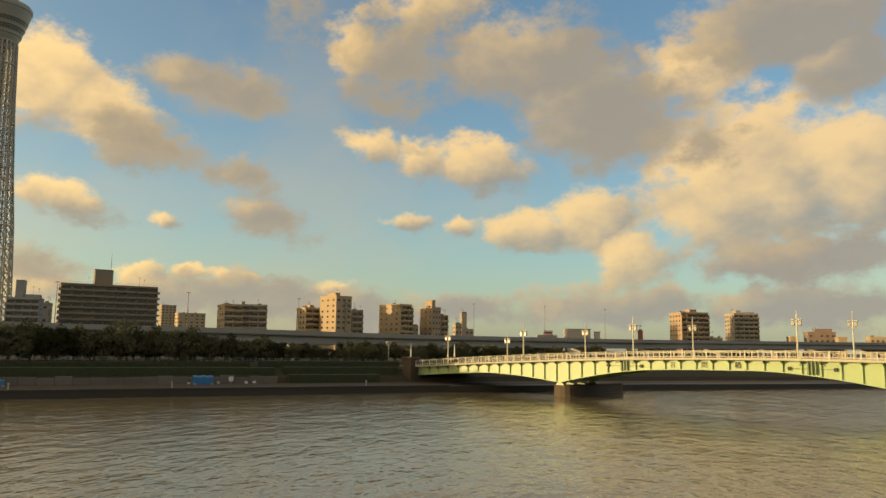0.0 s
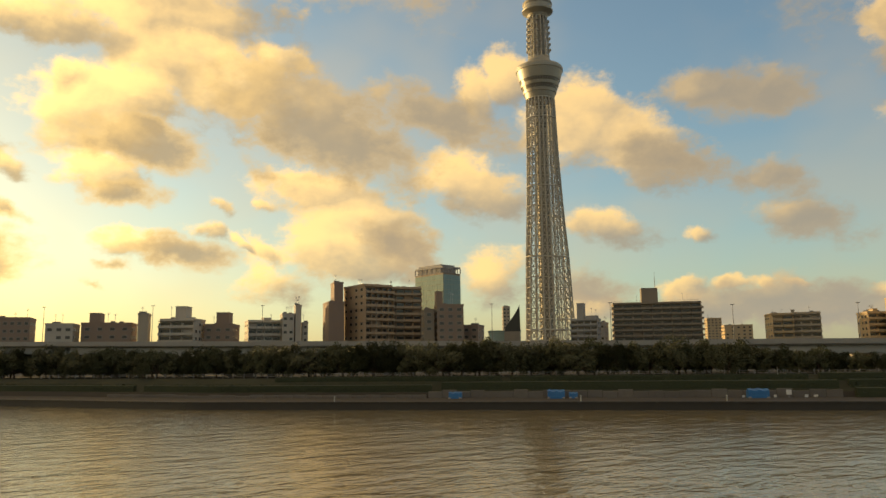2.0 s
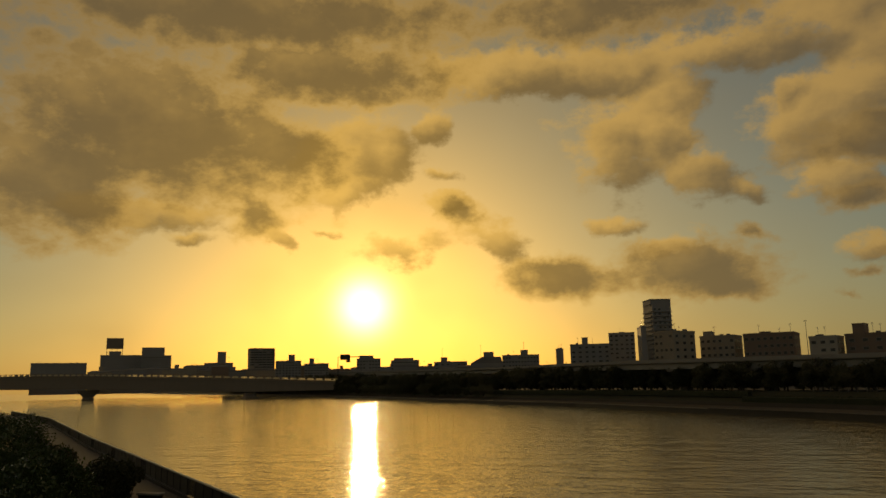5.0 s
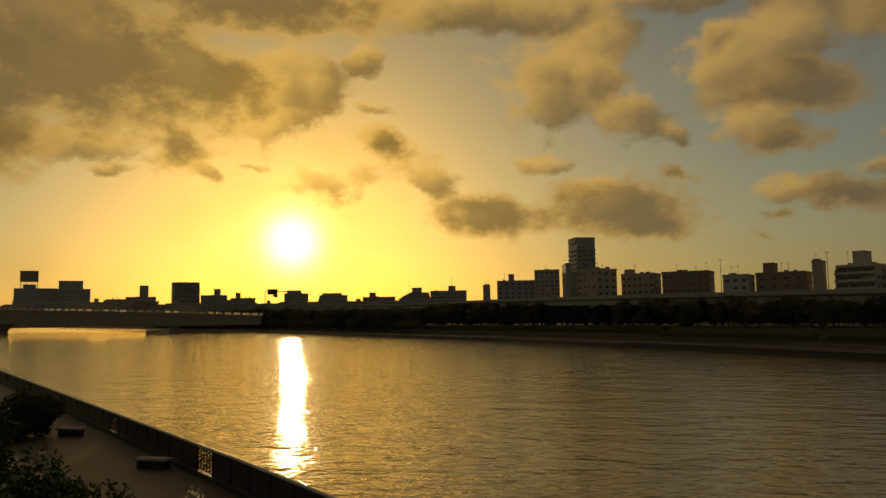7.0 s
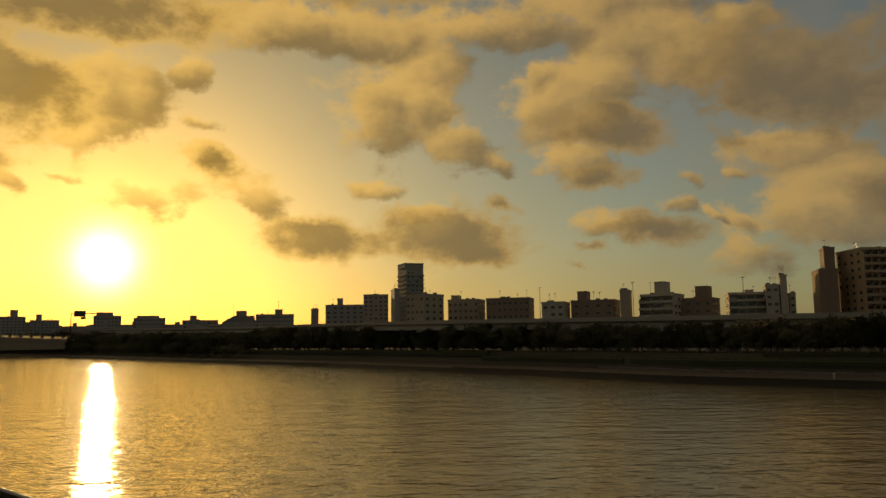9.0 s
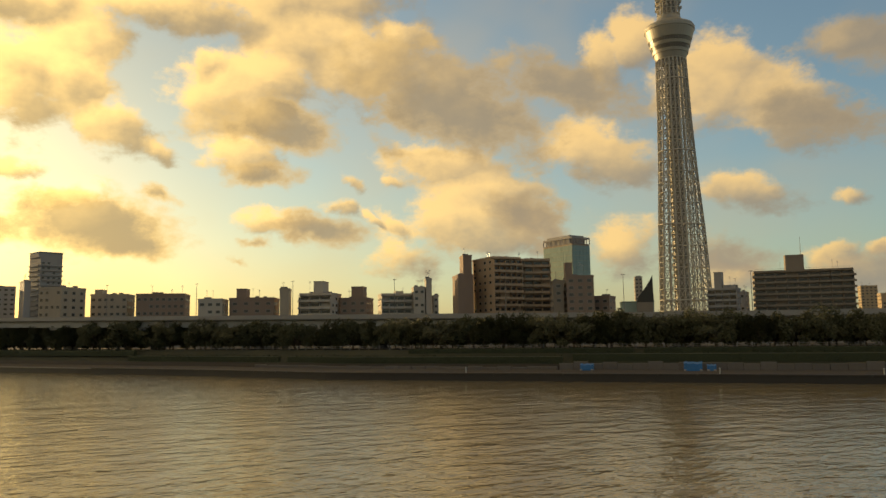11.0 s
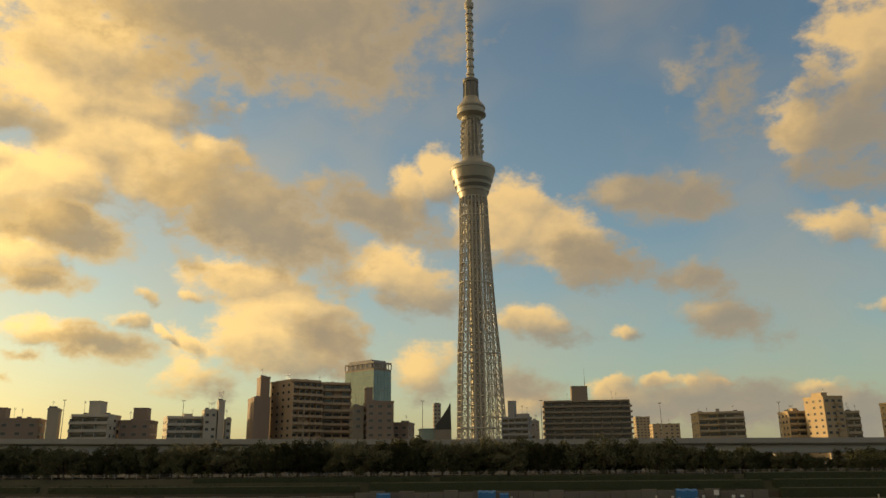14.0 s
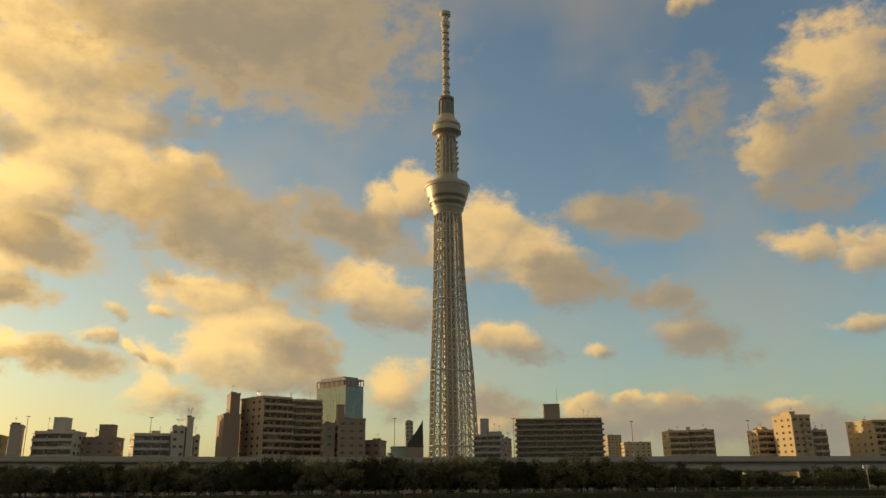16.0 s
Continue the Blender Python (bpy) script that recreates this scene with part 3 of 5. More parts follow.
def tower_point(w, z, scale=1.0):
    r = tower_radius(w, z) * scale
    return (r * math.cos(w), r * math.sin(w), z)


def build_tower():
    t = thing("broadcasting_tower", pose(0, TOWER_Y, 0, 0, 0, -6), "tall grey-white lattice broadcasting tower with two round observation decks", "tower")
    n, levels = 24, [TOWER_BASE + 325.0 * (k / 26.0) for k in range(27)]
    for i in range(n):
        w = 2 * math.pi * i / n
        s = Shape().path([tower_point(w, z) for z in levels], 0.85 if i % 2 == 0 else 0.7, n=6)
        part("column", s.mesh("column", tower_paint), t)
    for k, z in enumerate(levels):
        girth = [tower_point(2 * math.pi * i / n, z) for i in range(n)]
        ring = part("ring_beam", Shape().path(girth, 1.0 if k % 7 == 3 else 0.6, n=4, closed=True).mesh("ring_beam", tower_paint), t)
        if k % 2 == 0:
            for i in range(0, n, 4):
                w = 2 * math.pi * i / n
                part("spoke", Shape().tube(tower_point(w, z), (8.0 * math.cos(w), 8.0 * math.sin(w), z), 0.3, n=4).mesh("spoke", tower_paint), ring)
    for k, (a, b) in enumerate(zip(levels, levels[1:])):
        s = Shape()
        mid = (a + b) / 2
        for i in range(n):
            w0, w1 = 2 * math.pi * i / n, 2 * math.pi * (i + 1) / n
            if i % 2 == 0:
                w0, w1 = w1, w0
            # crossed diagonals in every panel, and a strut through their middle
            s.tube(tower_point(w0, a), tower_point(w1, b), 0.45, n=4)
            s.tube(tower_point(w1, a), tower_point(w0, b), 0.42, n=4)
            s.tube(tower_point(w0, mid), tower_point(w1, mid), 0.24, n=4)
        tagged(part("bracing", s.mesh("bracing", tower_paint), t), kind="stuff")
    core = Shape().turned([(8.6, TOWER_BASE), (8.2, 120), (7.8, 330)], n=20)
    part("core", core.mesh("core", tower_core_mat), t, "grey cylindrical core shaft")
    # lower deck: a bowl that widens upwards, with window bands
    deck = Shape().turned([(17.0, 329), (17.6, 331), (19.6, 337.5), (20.4, 337.7), (21.2, 341), (20.9, 341.2), (22.3, 346), (23.2, 346.2), (24.1, 349.5), (23.8, 349.7), (25.0, 354), (25.6, 354.2),
                           (28.7, 366), (29.4, 366.6), (29.6, 370.2), (29.0, 370.7), (28.3, 372.4), (26.0, 373.4), (19.5, 377), (15.0, 381), (13.5, 385)], n=48)
    lower = part("observation_deck", deck.mesh("observation_deck", deck_metal, False), t, "broad round metal observation deck")
    for z0, z1, r0, r1 in ((341.4, 345.8, 21.1, 22.4), (349.9, 353.8, 24.0, 25.1)):
        for i in range(48):
            w0, w1 = 2 * math.pi * (i + 0.06) / 48, 2 * math.pi * (i + 0.94) / 48
            s = Shape().add([(r0 * math.cos(w0), r0 * math.sin(w0), z0), (r0 * math.cos(w1), r0 * math.sin(w1), z0),
                             (r1 * math.cos(w1), r1 * math.sin(w1), z1), (r1 * math.cos(w0), r1 * math.sin(w0), z1)], [(0, 1, 2, 3)])
            part("pane", s.mesh("pane", deck_glass), lower)
    # shaft between the decks
    for i in range(16):
        w = 2 * math.pi * i / 16
        part("upper_column", Shape().tube((13.2 * math.cos(w), 13.2 * math.sin(w), 384), (11.6 * math.cos(w), 11.6 * math.sin(w), 442), 0.6, n=5).mesh("upper_column", tower_paint), t)
    for k in range(8):
        z, r = 386 + 7.6 * k, 13.2 - 0.2 * k
        s = Shape()
        for i in range(16):
            a, b = 2 * math.pi * i / 16, 2 * math.pi * (i + 1) / 16
            s.tube((r * math.cos(a), r * math.sin(a), z), (r * math.cos(b), r * math.sin(b), z + 7.4), 0.3, n=4)
        tagged(part("bracing", s.mesh("bracing_upper", tower_paint), t), kind="stuff")
        hoop = Shape().path([(r * math.cos(2 * math.pi * i / 16), r * math.sin(2 * math.pi * i / 16), z) for i in range(16)], 0.45, n=4, closed=True)
        part("ring_beam", hoop.mesh("ring_beam_upper", tower_paint), t)
        if 1 <= k <= 6:
            for w in (0.15, math.pi - 0.15, math.pi / 2, -math.pi / 2, 0.6, math.pi + 0.5):
                part("antenna_dish", Shape().box((r + 1.6) * math.cos(w), (r + 1.6) * math.sin(w), z + 1, 2.4, 2.4, 3.4, chamfer=0.5, turn=math.degrees(w)).mesh("antenna_dish", tower_paint), t)
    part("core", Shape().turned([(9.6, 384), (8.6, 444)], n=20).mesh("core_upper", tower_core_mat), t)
    upper = Shape().turned([(11.8, 440), (13.5, 443), (17.0, 445.5), (19.4, 447.0), (19.6, 449), (18.2, 450.2), (18.0, 455), (19.0, 456.5), (18.6, 459), (15.5, 463), (12.0, 468), (10.2, 473)], n=40)
    part("upper_deck", upper.mesh("upper_deck", deck_metal, False), t, "smaller round upper observation deck")
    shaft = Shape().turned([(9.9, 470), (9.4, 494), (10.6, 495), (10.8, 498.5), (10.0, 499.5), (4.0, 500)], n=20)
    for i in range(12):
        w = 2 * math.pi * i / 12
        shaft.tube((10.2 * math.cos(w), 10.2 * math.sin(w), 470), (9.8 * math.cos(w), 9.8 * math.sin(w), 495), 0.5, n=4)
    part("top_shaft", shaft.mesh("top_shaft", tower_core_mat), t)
    profile = [(4.4, 499)]
    for z in (508, 520, 531, 545, 559, 571, 581, 590, 600):
        profile += [(4.3, z - 2), (5.6, z - 1.2), (5.6, z + 1.0), (4.3, z + 1.8)]
    part("mast", Shape().turned(profile + [(4.0, 606), (4.0, 607)], n=16).mesh("mast", tower_paint, False), t, "ribbed antenna mast")
    tip = Shape().turned([(4.0, 607), (6.4, 610), (6.6, 617), (4.4, 620), (4.4, 625), (7.4, 628), (7.8, 632), (5.5, 634)], n=16)
    part("mast_tip", tip.mesh("mast_tip", tower_paint), t)


build_tower()

# ---- buildings ----
WINDOW_MESHES = {}


def window_mesh(w, h):
    """A frame that stands proud of the wall, with the pane set back in it; its outside is -y."""
    key = (round(w, 1), round(h, 1))
    if key not in WINDOW_MESHES:
        b, a, f, g = 0.10, w / 2, -0.12, -0.04
        rings = [[(-a, 0, 0), (a, 0, 0), (a, 0, h), (-a, 0, h)], [(-a, f, 0), (a, f, 0), (a, f, h), (-a, f, h)],
                 [(b - a, f, b), (a - b, f, b), (a - b, f, h - b), (b - a, f, h - b)], [(b - a, g, b), (a - b, g, b), (a - b, g, h - b), (b - a, g, h - b)]]
        s = Shape().loft(rings, caps=False)
        n = len(s.f)
        s.f.append((12, 13, 14, 15))
        s.s.append(1)
        WINDOW_MESHES[key] = s.mesh("window", [window_frame, window_glass])
    return WINDOW_MESHES[key]


def face_windows(owner, wide, y, bays, storeys, pitch, turn, first=0.9, rng=None):
    """Windows on one face of a block; turn: the face's heading in the block's axes."""
    step = wide / bays
    me = window_mesh(min(2.0, step * 0.55), 1.35)
    spin = Matrix.Rotation(radians(turn), 4, "Z")
    for k in range(storeys):
        for i in range(bays):
            if rng.random() < 0.08:
                continue
            part("window", me, owner, m=spin @ Matrix.Translation((-wide / 2 + step * (i + 0.5), y, k * pitch + first)))


def face_doors(owner, wide, y, bays, storeys, pitch, rng):
    """Sliding glass doors behind the balconies, one pair in a bay, now and then a blank bay."""
    step = wide / bays
    glass = window_mesh(step * 0.86, 2.25)
    for k in range(storeys):
        for i in range(bays):
            if rng.random() < 0.92:
                part("glass_door", glass, owner, m=Matrix.Translation((-wide / 2 + step * (i + 0.5), y, k * pitch + 0.15)))


def rooftop(owner, w, d, h, boxes, colour, rng):
    for a, b, up in boxes:
        s = Shape().box((a + b - 1) / 2 * w, 0.0, h - 0.2, (b - a) * w, min(d * 0.55, 8.0), up + 0.2)
        s.box((a + b - 1) / 2 * w, 0.0, h + up, (b - a) * w + 0.3, min(d * 0.55, 8.0) + 0.3, 0.25)
        part("penthouse", s.mesh("penthouse", WALLS[colour]), owner)
    s = Shape()
    for _ in range(rng.randint(1, 3)):
        x = (rng.random() - 0.5) * w * 0.8
        up = rng.uniform(2.0, 4.5) + max([q[2] for q in boxes], default=0) * 0.3
        s.tube((x, 0, h), (x, 0, h + up), 0.07, n=4)
        for q in range(4):
            s.tube((x - 0.5, 0, h + up - 0.25 * q), (x + 0.5, 0, h + up - 0.25 * q), 0.04, n=3)
    part("aerial", s.mesh("aerial", steel), owner)
    for _ in range(2):
        part("roof_unit", Shape().box((rng.random() - 0.5) * w * 0.7, (rng.random() - 0.5) * d * 0.4, h - 0.5, 1.6, 1.4, 1.6, chamfer=0.1).mesh("roof_unit", pole_grey), owner)


def block(x, y, heading, w, d, h, look_word, colour, style, boxes, bays, name="apartment_building"):
    rng = random.Random(int(abs(x) * 7 + abs(y) * 3))
    detail = {"balc": "with balconies on each storey", "win": "with rows of windows", "plain": "with blank walls"}[style]
    b = thing(name, pose(x, y, 5.3, 0, 0, heading), f"{look_word} {colour} building {detail} beyond the expressway", "building")
    storeys = max(1, int(h / 3.0))
    pitch = h / (storeys + 0.25)
    part("wall", Shape().box(0, 0, 0, w, d, h - 0.5).mesh("wall", WALLS[colour]), b)
    part("parapet", Shape().kerb(w + 0.3, d + 0.3, h - 0.7, 0.9, 0.35).mesh("parapet", WALLS[colour]), b)
    part("roof", Shape().box(0, 0, h - 0.5, w - 0.4, d - 0.4, 0.12).mesh("roof", roof_mat), b)
    if style != "plain":
        bays = max(1, bays)
        side = max(1, int(d / 4.5))
        if style == "balc":
            face_doors(b, w, -d / 2, bays, storeys, pitch, rng)
        else:
            face_windows(b, w, -d / 2, bays * (2 if w / bays > 5 else 1), storeys, pitch, 0, rng=rng)
        face_windows(b, d, -w / 2, side, storeys, pitch, -90, rng=rng)
        face_windows(b, d, -w / 2, side, storeys, pitch, 90, rng=rng)
    if style == "balc":
        for k in range(1, storeys):
            s = Shape().tray(w + (2.2 if w > 40 else 0.6), 1.7, 1.15, 0.14, 0, -d / 2, k * pitch - 0.1)
            part("balcony", s.mesh("balcony", WALLS[colour]), b)
        part("eave", Shape().box(0, -d / 2 - 0.85, h - pitch * 0.35, w + 0.6, 1.7, 0.22, chamfer=0.04).mesh("eave", WALLS[colour]), b)
        for i in range(bays + 1):
            part("fin_wall", Shape().box(-w / 2 + w * i / bays, -d / 2 - 0.75, 0.2, 0.18, 1.5, h - pitch * 0.6).mesh("fin_wall", WALLS[colour]), b)
    rooftop(b, w, d, h, boxes, colour, rng)
    return b


def shed(x, y, heading, w, d, h, look_word, colour):
    b = thing("warehouse", pose(x, y, 5.3, 0, 0, heading), f"{look_word} flat-roofed hall with ribbed cladding", "building")
    part("wall", Shape().box(0, 0, 0, w, d, h - 0.4).mesh("wall", WALLS[colour]), b)
    part("roof", Shape().box(0, 0, h - 0.4, w + 0.6, d + 0.6, 0.4, chamfer=0.1).mesh("roof", WALLS[colour]), b)
    for i in range(int(w / 1.5)):
        part("rib", Shape().box(-w / 2 + 0.75 + 1.5 * i, -d / 2 - 0.04, 0.2, 0.12, 0.08, h - 0.7).mesh("rib", WALLS[colour]), b)


def house(x, y, heading, w, d, h, colour):
    b = thing("pitched_house", pose(x, y, 5.3, 0, 0, heading), "low grey building with a sloping roof and a roof box", "building")
    part("wall", Shape().box(0, 0, 0, w, d, h - 6).mesh("wall", WALLS[colour]), b)
    a = w / 2
    roof = Shape().add([(-a, -d / 2, h - 6), (a, -d / 2, h - 6), (a * 0.9, -d / 2, h - 0.5), (-a * 0.3, -d / 2, h - 0.5),
                        (-a, d / 2, h - 6), (a, d / 2, h - 6), (a * 0.9, d / 2, h - 0.5), (-a * 0.3, d / 2, h - 0.5)],
                       [(0, 1, 2, 3), (7, 6, 5, 4), (0, 3, 7, 4), (3, 2, 6, 7), (2, 1, 5, 6)])
    part("roof", roof.mesh("roof", roof_mat), b)
    part("penthouse", Shape().box(2, 0, h - 1, 9, 6, 5).mesh("penthouse", WALLS[colour]), b)


def low_house(x, y, heading, w, d, h):
    """A low town house of the upstream skyline, flat or hipped."""
    rng = random.Random(int(abs(x) + abs(y) * 5))
    colour = ("grey", "brown", "beige", "dark")[rng.randrange(4)]
    b = thing("town_house", pose(x, y, 5.3, 0, 0, heading), f"low {colour} town house in the upstream skyline", "building", "upstream town houses")
    part("wall", Shape().box(0, 0, 0, w, d, h - 2).mesh("wall", WALLS[colour]), b)
    slope = rng.choice((0.0, 0.25, 0.4))
    roof = Shape().loft([[(-w / 2 * f, -d / 2 * f, z), (w / 2 * f, -d / 2 * f, z), (w / 2 * f, d / 2 * f, z), (-w / 2 * f, d / 2 * f, z)] for z, f in ((h - 2, 1.02), (h - 1.6, 1.02), (h, 1.0 - slope))])
    part("roof", roof.mesh("roof", roof_mat), b)
    if rng.random() < 0.6:
        part("penthouse", Shape().box(rng.uniform(-0.3, 0.3) * w, 0, h - 0.4, w * 0.18, d * 0.4, rng.uniform(2.5, 5)).mesh("penthouse", WALLS[colour]), b)
    part("aerial", Shape().tube((rng.uniform(-0.4, 0.4) * w, 0, h - 0.2), (rng.uniform(-0.4, 0.4) * w, 0, h + 5), 0.12, n=4).mesh("aerial", steel), b)


def high_rise(x, y, heading, w, d, h, extra):
    rng = random.Random(5)
    b = thing("high_rise_tower", pose(x, y, 5.3, 0, 0, heading), "slim grey residential high-rise with balcony bands and a crown", "building")
    part("wall", Shape().box(0, 0, 0, w, d, h - 3.5).mesh("wall", WALLS["grey"]), b)
    s = Shape().box(0, 0, h - 3.5, w + 1.2, d * 0.84, 3.1)
    s.box(0, 0, h - 0.44, w + 1.6, d * 0.9, 0.34)
    part("crown", s.mesh("crown", WALLS["grey"]), b)
    for k in range(1, int((h - 4) / 3.0)):
        s = Shape().box(0, 0, k * 3.0, w + 2.0, d * 0.86, 0.9)
        s.box(0, 0, k * 3.0 + 0.03, w * 0.86, d + 2.0, 0.9)
        part("balcony", s.mesh("balcony", WALLS["grey"]), b)
    face_windows(b, w, -d / 2, 4, int((h - 4) / 3.0), 3.0, 0, 1.2, rng)


def glass_tower(x, y, heading, w, d, h, extra):
    b = thing("office_tower", pose(x, y, 5.3, 0, 0, heading), "blue-green glass office tower with a recessed crown", "building")
    part("wall", Shape().box(0, 0, 0, w, d, h - 5).mesh("wall", WALLS["dark"]), b)
    part("crown", Shape().box(-1, 0, h - 5, w * 0.8, d * 0.8, 6.5).mesh("crown", WALLS["grey"]), b)
    rim = Shape()
    for sx, sy, px, py in ((w, 0.5, 0, -d / 2), (w, 0.5, 0, d / 2), (0.5, d, -w / 2, 0), (0.5, d, w / 2, 0)):
        rim.box(px, py, h - 1.2, sx, sy, 1.2)
        for i in range(7):
            f = i / 6 - 0.5
            rim.box(px + (sx * f if sx > 1 else 0), py + (sy * f if sy > 1 else 0), h - 5, 0.5, 0.5, 4)
    part("screen", rim.mesh("screen", WALLS["grey"]), b)
    for turn, wide, off in ((0, w, -d / 2), (-90, d, -w / 2)):
        spin = Matrix.Rotation(radians(turn), 4, "Z")
        n = max(3, int(wide / 3.2))
        pane = Shape().box(0, -0.1, 0, wide / n - 0.15, 0.12, 3.5, chamfer=0.03).mesh("pane", curtain_glass)
        for k in range(int((h - 5) / 3.7)):
            for i in range(n):
                part("pane", pane, b, m=spin @ Matrix.Translation((-wide / 2 + wide / n * (i + 0.5), off, k * 3.7 + 0.2)))


def sign_box(x, y, heading, w, d, h, extra):
    b = thing("roof_sign", pose(x, y, 5.3, 0, 0, heading), "white roof sign with a red bar on a low building", "sign")
    part("wall", Shape().box(0, 0, 0, w + 6, d, h - 3).mesh("wall", WALLS["beige"]), b)
    part("board", Shape().box(0, -d / 2, h - 3, w, 0.4, 3).mesh("board", white_paint), b)
    part("bar", Shape().box(0, -d / 2 - 0.25, h - 2.2, w * 0.85, 0.1, 1.4).mesh("bar", red_paint), b)

high_rise(-376.6, 373.8, 65.2, 12.6, 18.0, 57.0, 0)
block(-367.2, 349.9, 56.4, 3.3, 14.0, 37.5, 'annex', 'grey', 'plain', [], 0)
block(-257.2, 265.1, 4.1, 11.2, 15.0, 25.6, 'five-storey', 'beige', 'win', [], 4)
block(-255.0, 293.5, 26.0, 16.0, 14.0, 23.8, 'low', 'beige', 'win', [(0.05, 0.25, 2.2)], 3)
block(-232.2, 300.4, 27.7, 21.3, 16.0, 23.6, 'long low', 'brown', 'win', [(0.3, 0.4, 0.8)], 4)
block(-201.8, 295.6, 22.3, 10.4, 14.0, 20.3, 'white low', 'white', 'win', [], 3)
block(-187.1, 306.3, 19.4, 19.8, 14.0, 20.8, 'brown low', 'brown', 'win', [(0.12, 0.34, 4.2)], 4)
block(-171.0, 305.7, 21.2, 4.1, 8.0, 24.6, 'stair tower', 'beige', 'plain', [], 0)
block(-158.8, 316.5, 6.6, 14.9, 14.0, 22.5, 'stepped', 'white', 'balc', [(0.36, 0.66, 5.5)], 3)
block(-145.5, 327.4, 10.0, 12.4, 14.0, 20.5, 'brown', 'brown', 'win', [(0.36, 0.80, 5.2)], 3)
block(-134.5, 347.8, 29.1, 14.7, 14.0, 23.0, 'white', 'white', 'balc', [(0.5, 0.75, 1.2)], 4)
block(-122.3, 347.8, 24.4, 5.4, 13.0, 25.9, 'white', 'white', 'win', [], 2)
block(-117.0, 347.4, 23.6, 2.7, 9.0, 29.9, 'lift tower', 'white', 'plain', [], 0)
block(-115.1, 351.7, 23.1, 2.5, 12.0, 21.9, 'white', 'white', 'win', [], 1)
block(-99.3, 346.6, 26.0, 7.3, 16.0, 30.8, 'brown side wing', 'brown', 'plain', [], 0)
block(-98.6, 349.7, 25.7, 4.2, 10.0, 40.4, 'lift tower', 'brown', 'plain', [], 0)
block(-84.3, 352.5, 43.4, 14.9, 20.0, 38.7, 'terraced apartment', 'tan', 'balc', [], 5)
block(-70.7, 364.8, 23.0, 16.5, 16.0, 38.5, 'terraced apartment', 'tan', 'balc', [], 4)
glass_tower(-82.0, 571.9, 50.2, 17.4, 32.0, 73.0, 0)
block(-43.4, 335.8, 13.4, 11.5, 16.0, 27.5, 'brown', 'brown', 'win', [(0.0, 0.25, 6.0)], 3)
block(-52.8, 335.1, 14.9, 4.6, 14.0, 25.7, 'dark narrow', 'dark', 'win', [], 1)
block(-33.2, 345.1, -8.5, 7.0, 12.0, 19.0, 'low brown', 'brown', 'win', [], 2)
block(-33.1, 623.9, 8.0, 5.7, 9.0, 46.1, 'slender', 'beige', 'win', [], 1)
shed(-17.1, 305.9, 7.2, 12.0, 12.0, 14.9, 'pale green', 'green')
block(21.3, 426.6, -12.9, 14.3, 12.0, 25.0, 'grey', 'grey', 'balc', [(0.2, 0.45, 8.5), (0.5, 0.95, 1.5)], 4)
block(32.2, 445.0, -14.1, 3.1, 12.0, 23.8, 'grey', 'grey', 'win', [], 1)
long_block = block(62.9, 457.2, -1.8, 48.8, 18.0, 35.1, 'dark long', 'dark', 'balc', [(0.34, 0.53, 8.5)], 9)
part("mast", Shape().path([(0.5, 0, 43.4), (0.5, 0, 49.0), (0.5, 0, 54.0)], [0.16, 0.12, 0.06], n=5).mesh("mast", pole_grey), long_block, "thin grey roof mast")
part("roof_railing", Shape().path([(-23.5, -8.4, 36.2), (23.5, -8.4, 36.2), (23.5, 8.4, 36.2), (-23.5, 8.4, 36.2)], 0.07, n=4, closed=True).mesh("roof_railing", pole_grey), long_block)
block(185.2, 891.2, -1.7, 15.5, 18.0, 46.5, 'pale far', 'cream', 'win', [], 4)
block(163.4, 691.8, -3.3, 23.0, 18.0, 30.6, 'pale low', 'cream', 'win', [], 5)
block(123.8, 431.6, -2.0, 10.2, 16.0, 26.1, 'beige', 'cream', 'balc', [], 2)
block(138.2, 432.4, -17.7, 14.1, 16.0, 26.5, 'beige', 'beige', 'balc', [(0.0, 0.12, 1.6)], 3)
block(161.3, 407.2, -1.6, 8.5, 14.0, 24.8, 'cream', 'cream', 'balc', [(0.45, 0.7, 1.5)], 2)
corner_block = block(170.1, 388.9, 10.4, 10.1, 16.0, 30.8, 'cream', 'cream', 'win', [(0.2, 0.5, 1.8)], 3)
for k in range(1, 10):
    part("balcony", Shape().tray(2.6, 1.3, 1.05, 0.12, 1.6, -8.0, k * 3.0 - 0.1).mesh("balcony", WALLS["cream"]), corner_block)
block(183.9, 391.2, -20.2, 5.8, 16.0, 23.7, 'cream', 'beige', 'balc', [], 2)
block(207.2, 388.4, 9.9, 8.9, 19.0, 27.8, 'cream', 'cream', 'balc', [], 3)
block(219.8, 388.2, -24.5, 4.0, 12.0, 15.9, 'low', 'beige', 'win', [], 2)
block(228.7, 385.1, -0.7, 5.6, 15.0, 26.8, 'tan', 'tan', 'win', [(0.3, 0.7, 4.2)], 3)
block(237.8, 385.2, -23.7, 3.7, 13.0, 22.5, 'tan', 'tan', 'balc', [], 2)
block(257.7, 400.5, -22.8, 4.2, 12.0, 18.3, 'pale', 'beige', 'win', [], 2)
block(259.7, 396.7, -25.2, 3.1, 8.0, 24.9, 'stair tower', 'beige', 'plain', [], 0)
block(263.4, 396.9, -25.6, 5.3, 12.0, 15.2, 'pale', 'beige', 'win', [], 2)
sign_box(333.8, 405.8, -29.4, 6.3, 10.0, 16.3, 0)
shed(351.7, 395.4, -31.6, 15.4, 16.0, 17.7, 'white', 'white')
shed(358.1, 382.6, -43.1, 4.1, 8.0, 15.9, 'white', 'white')
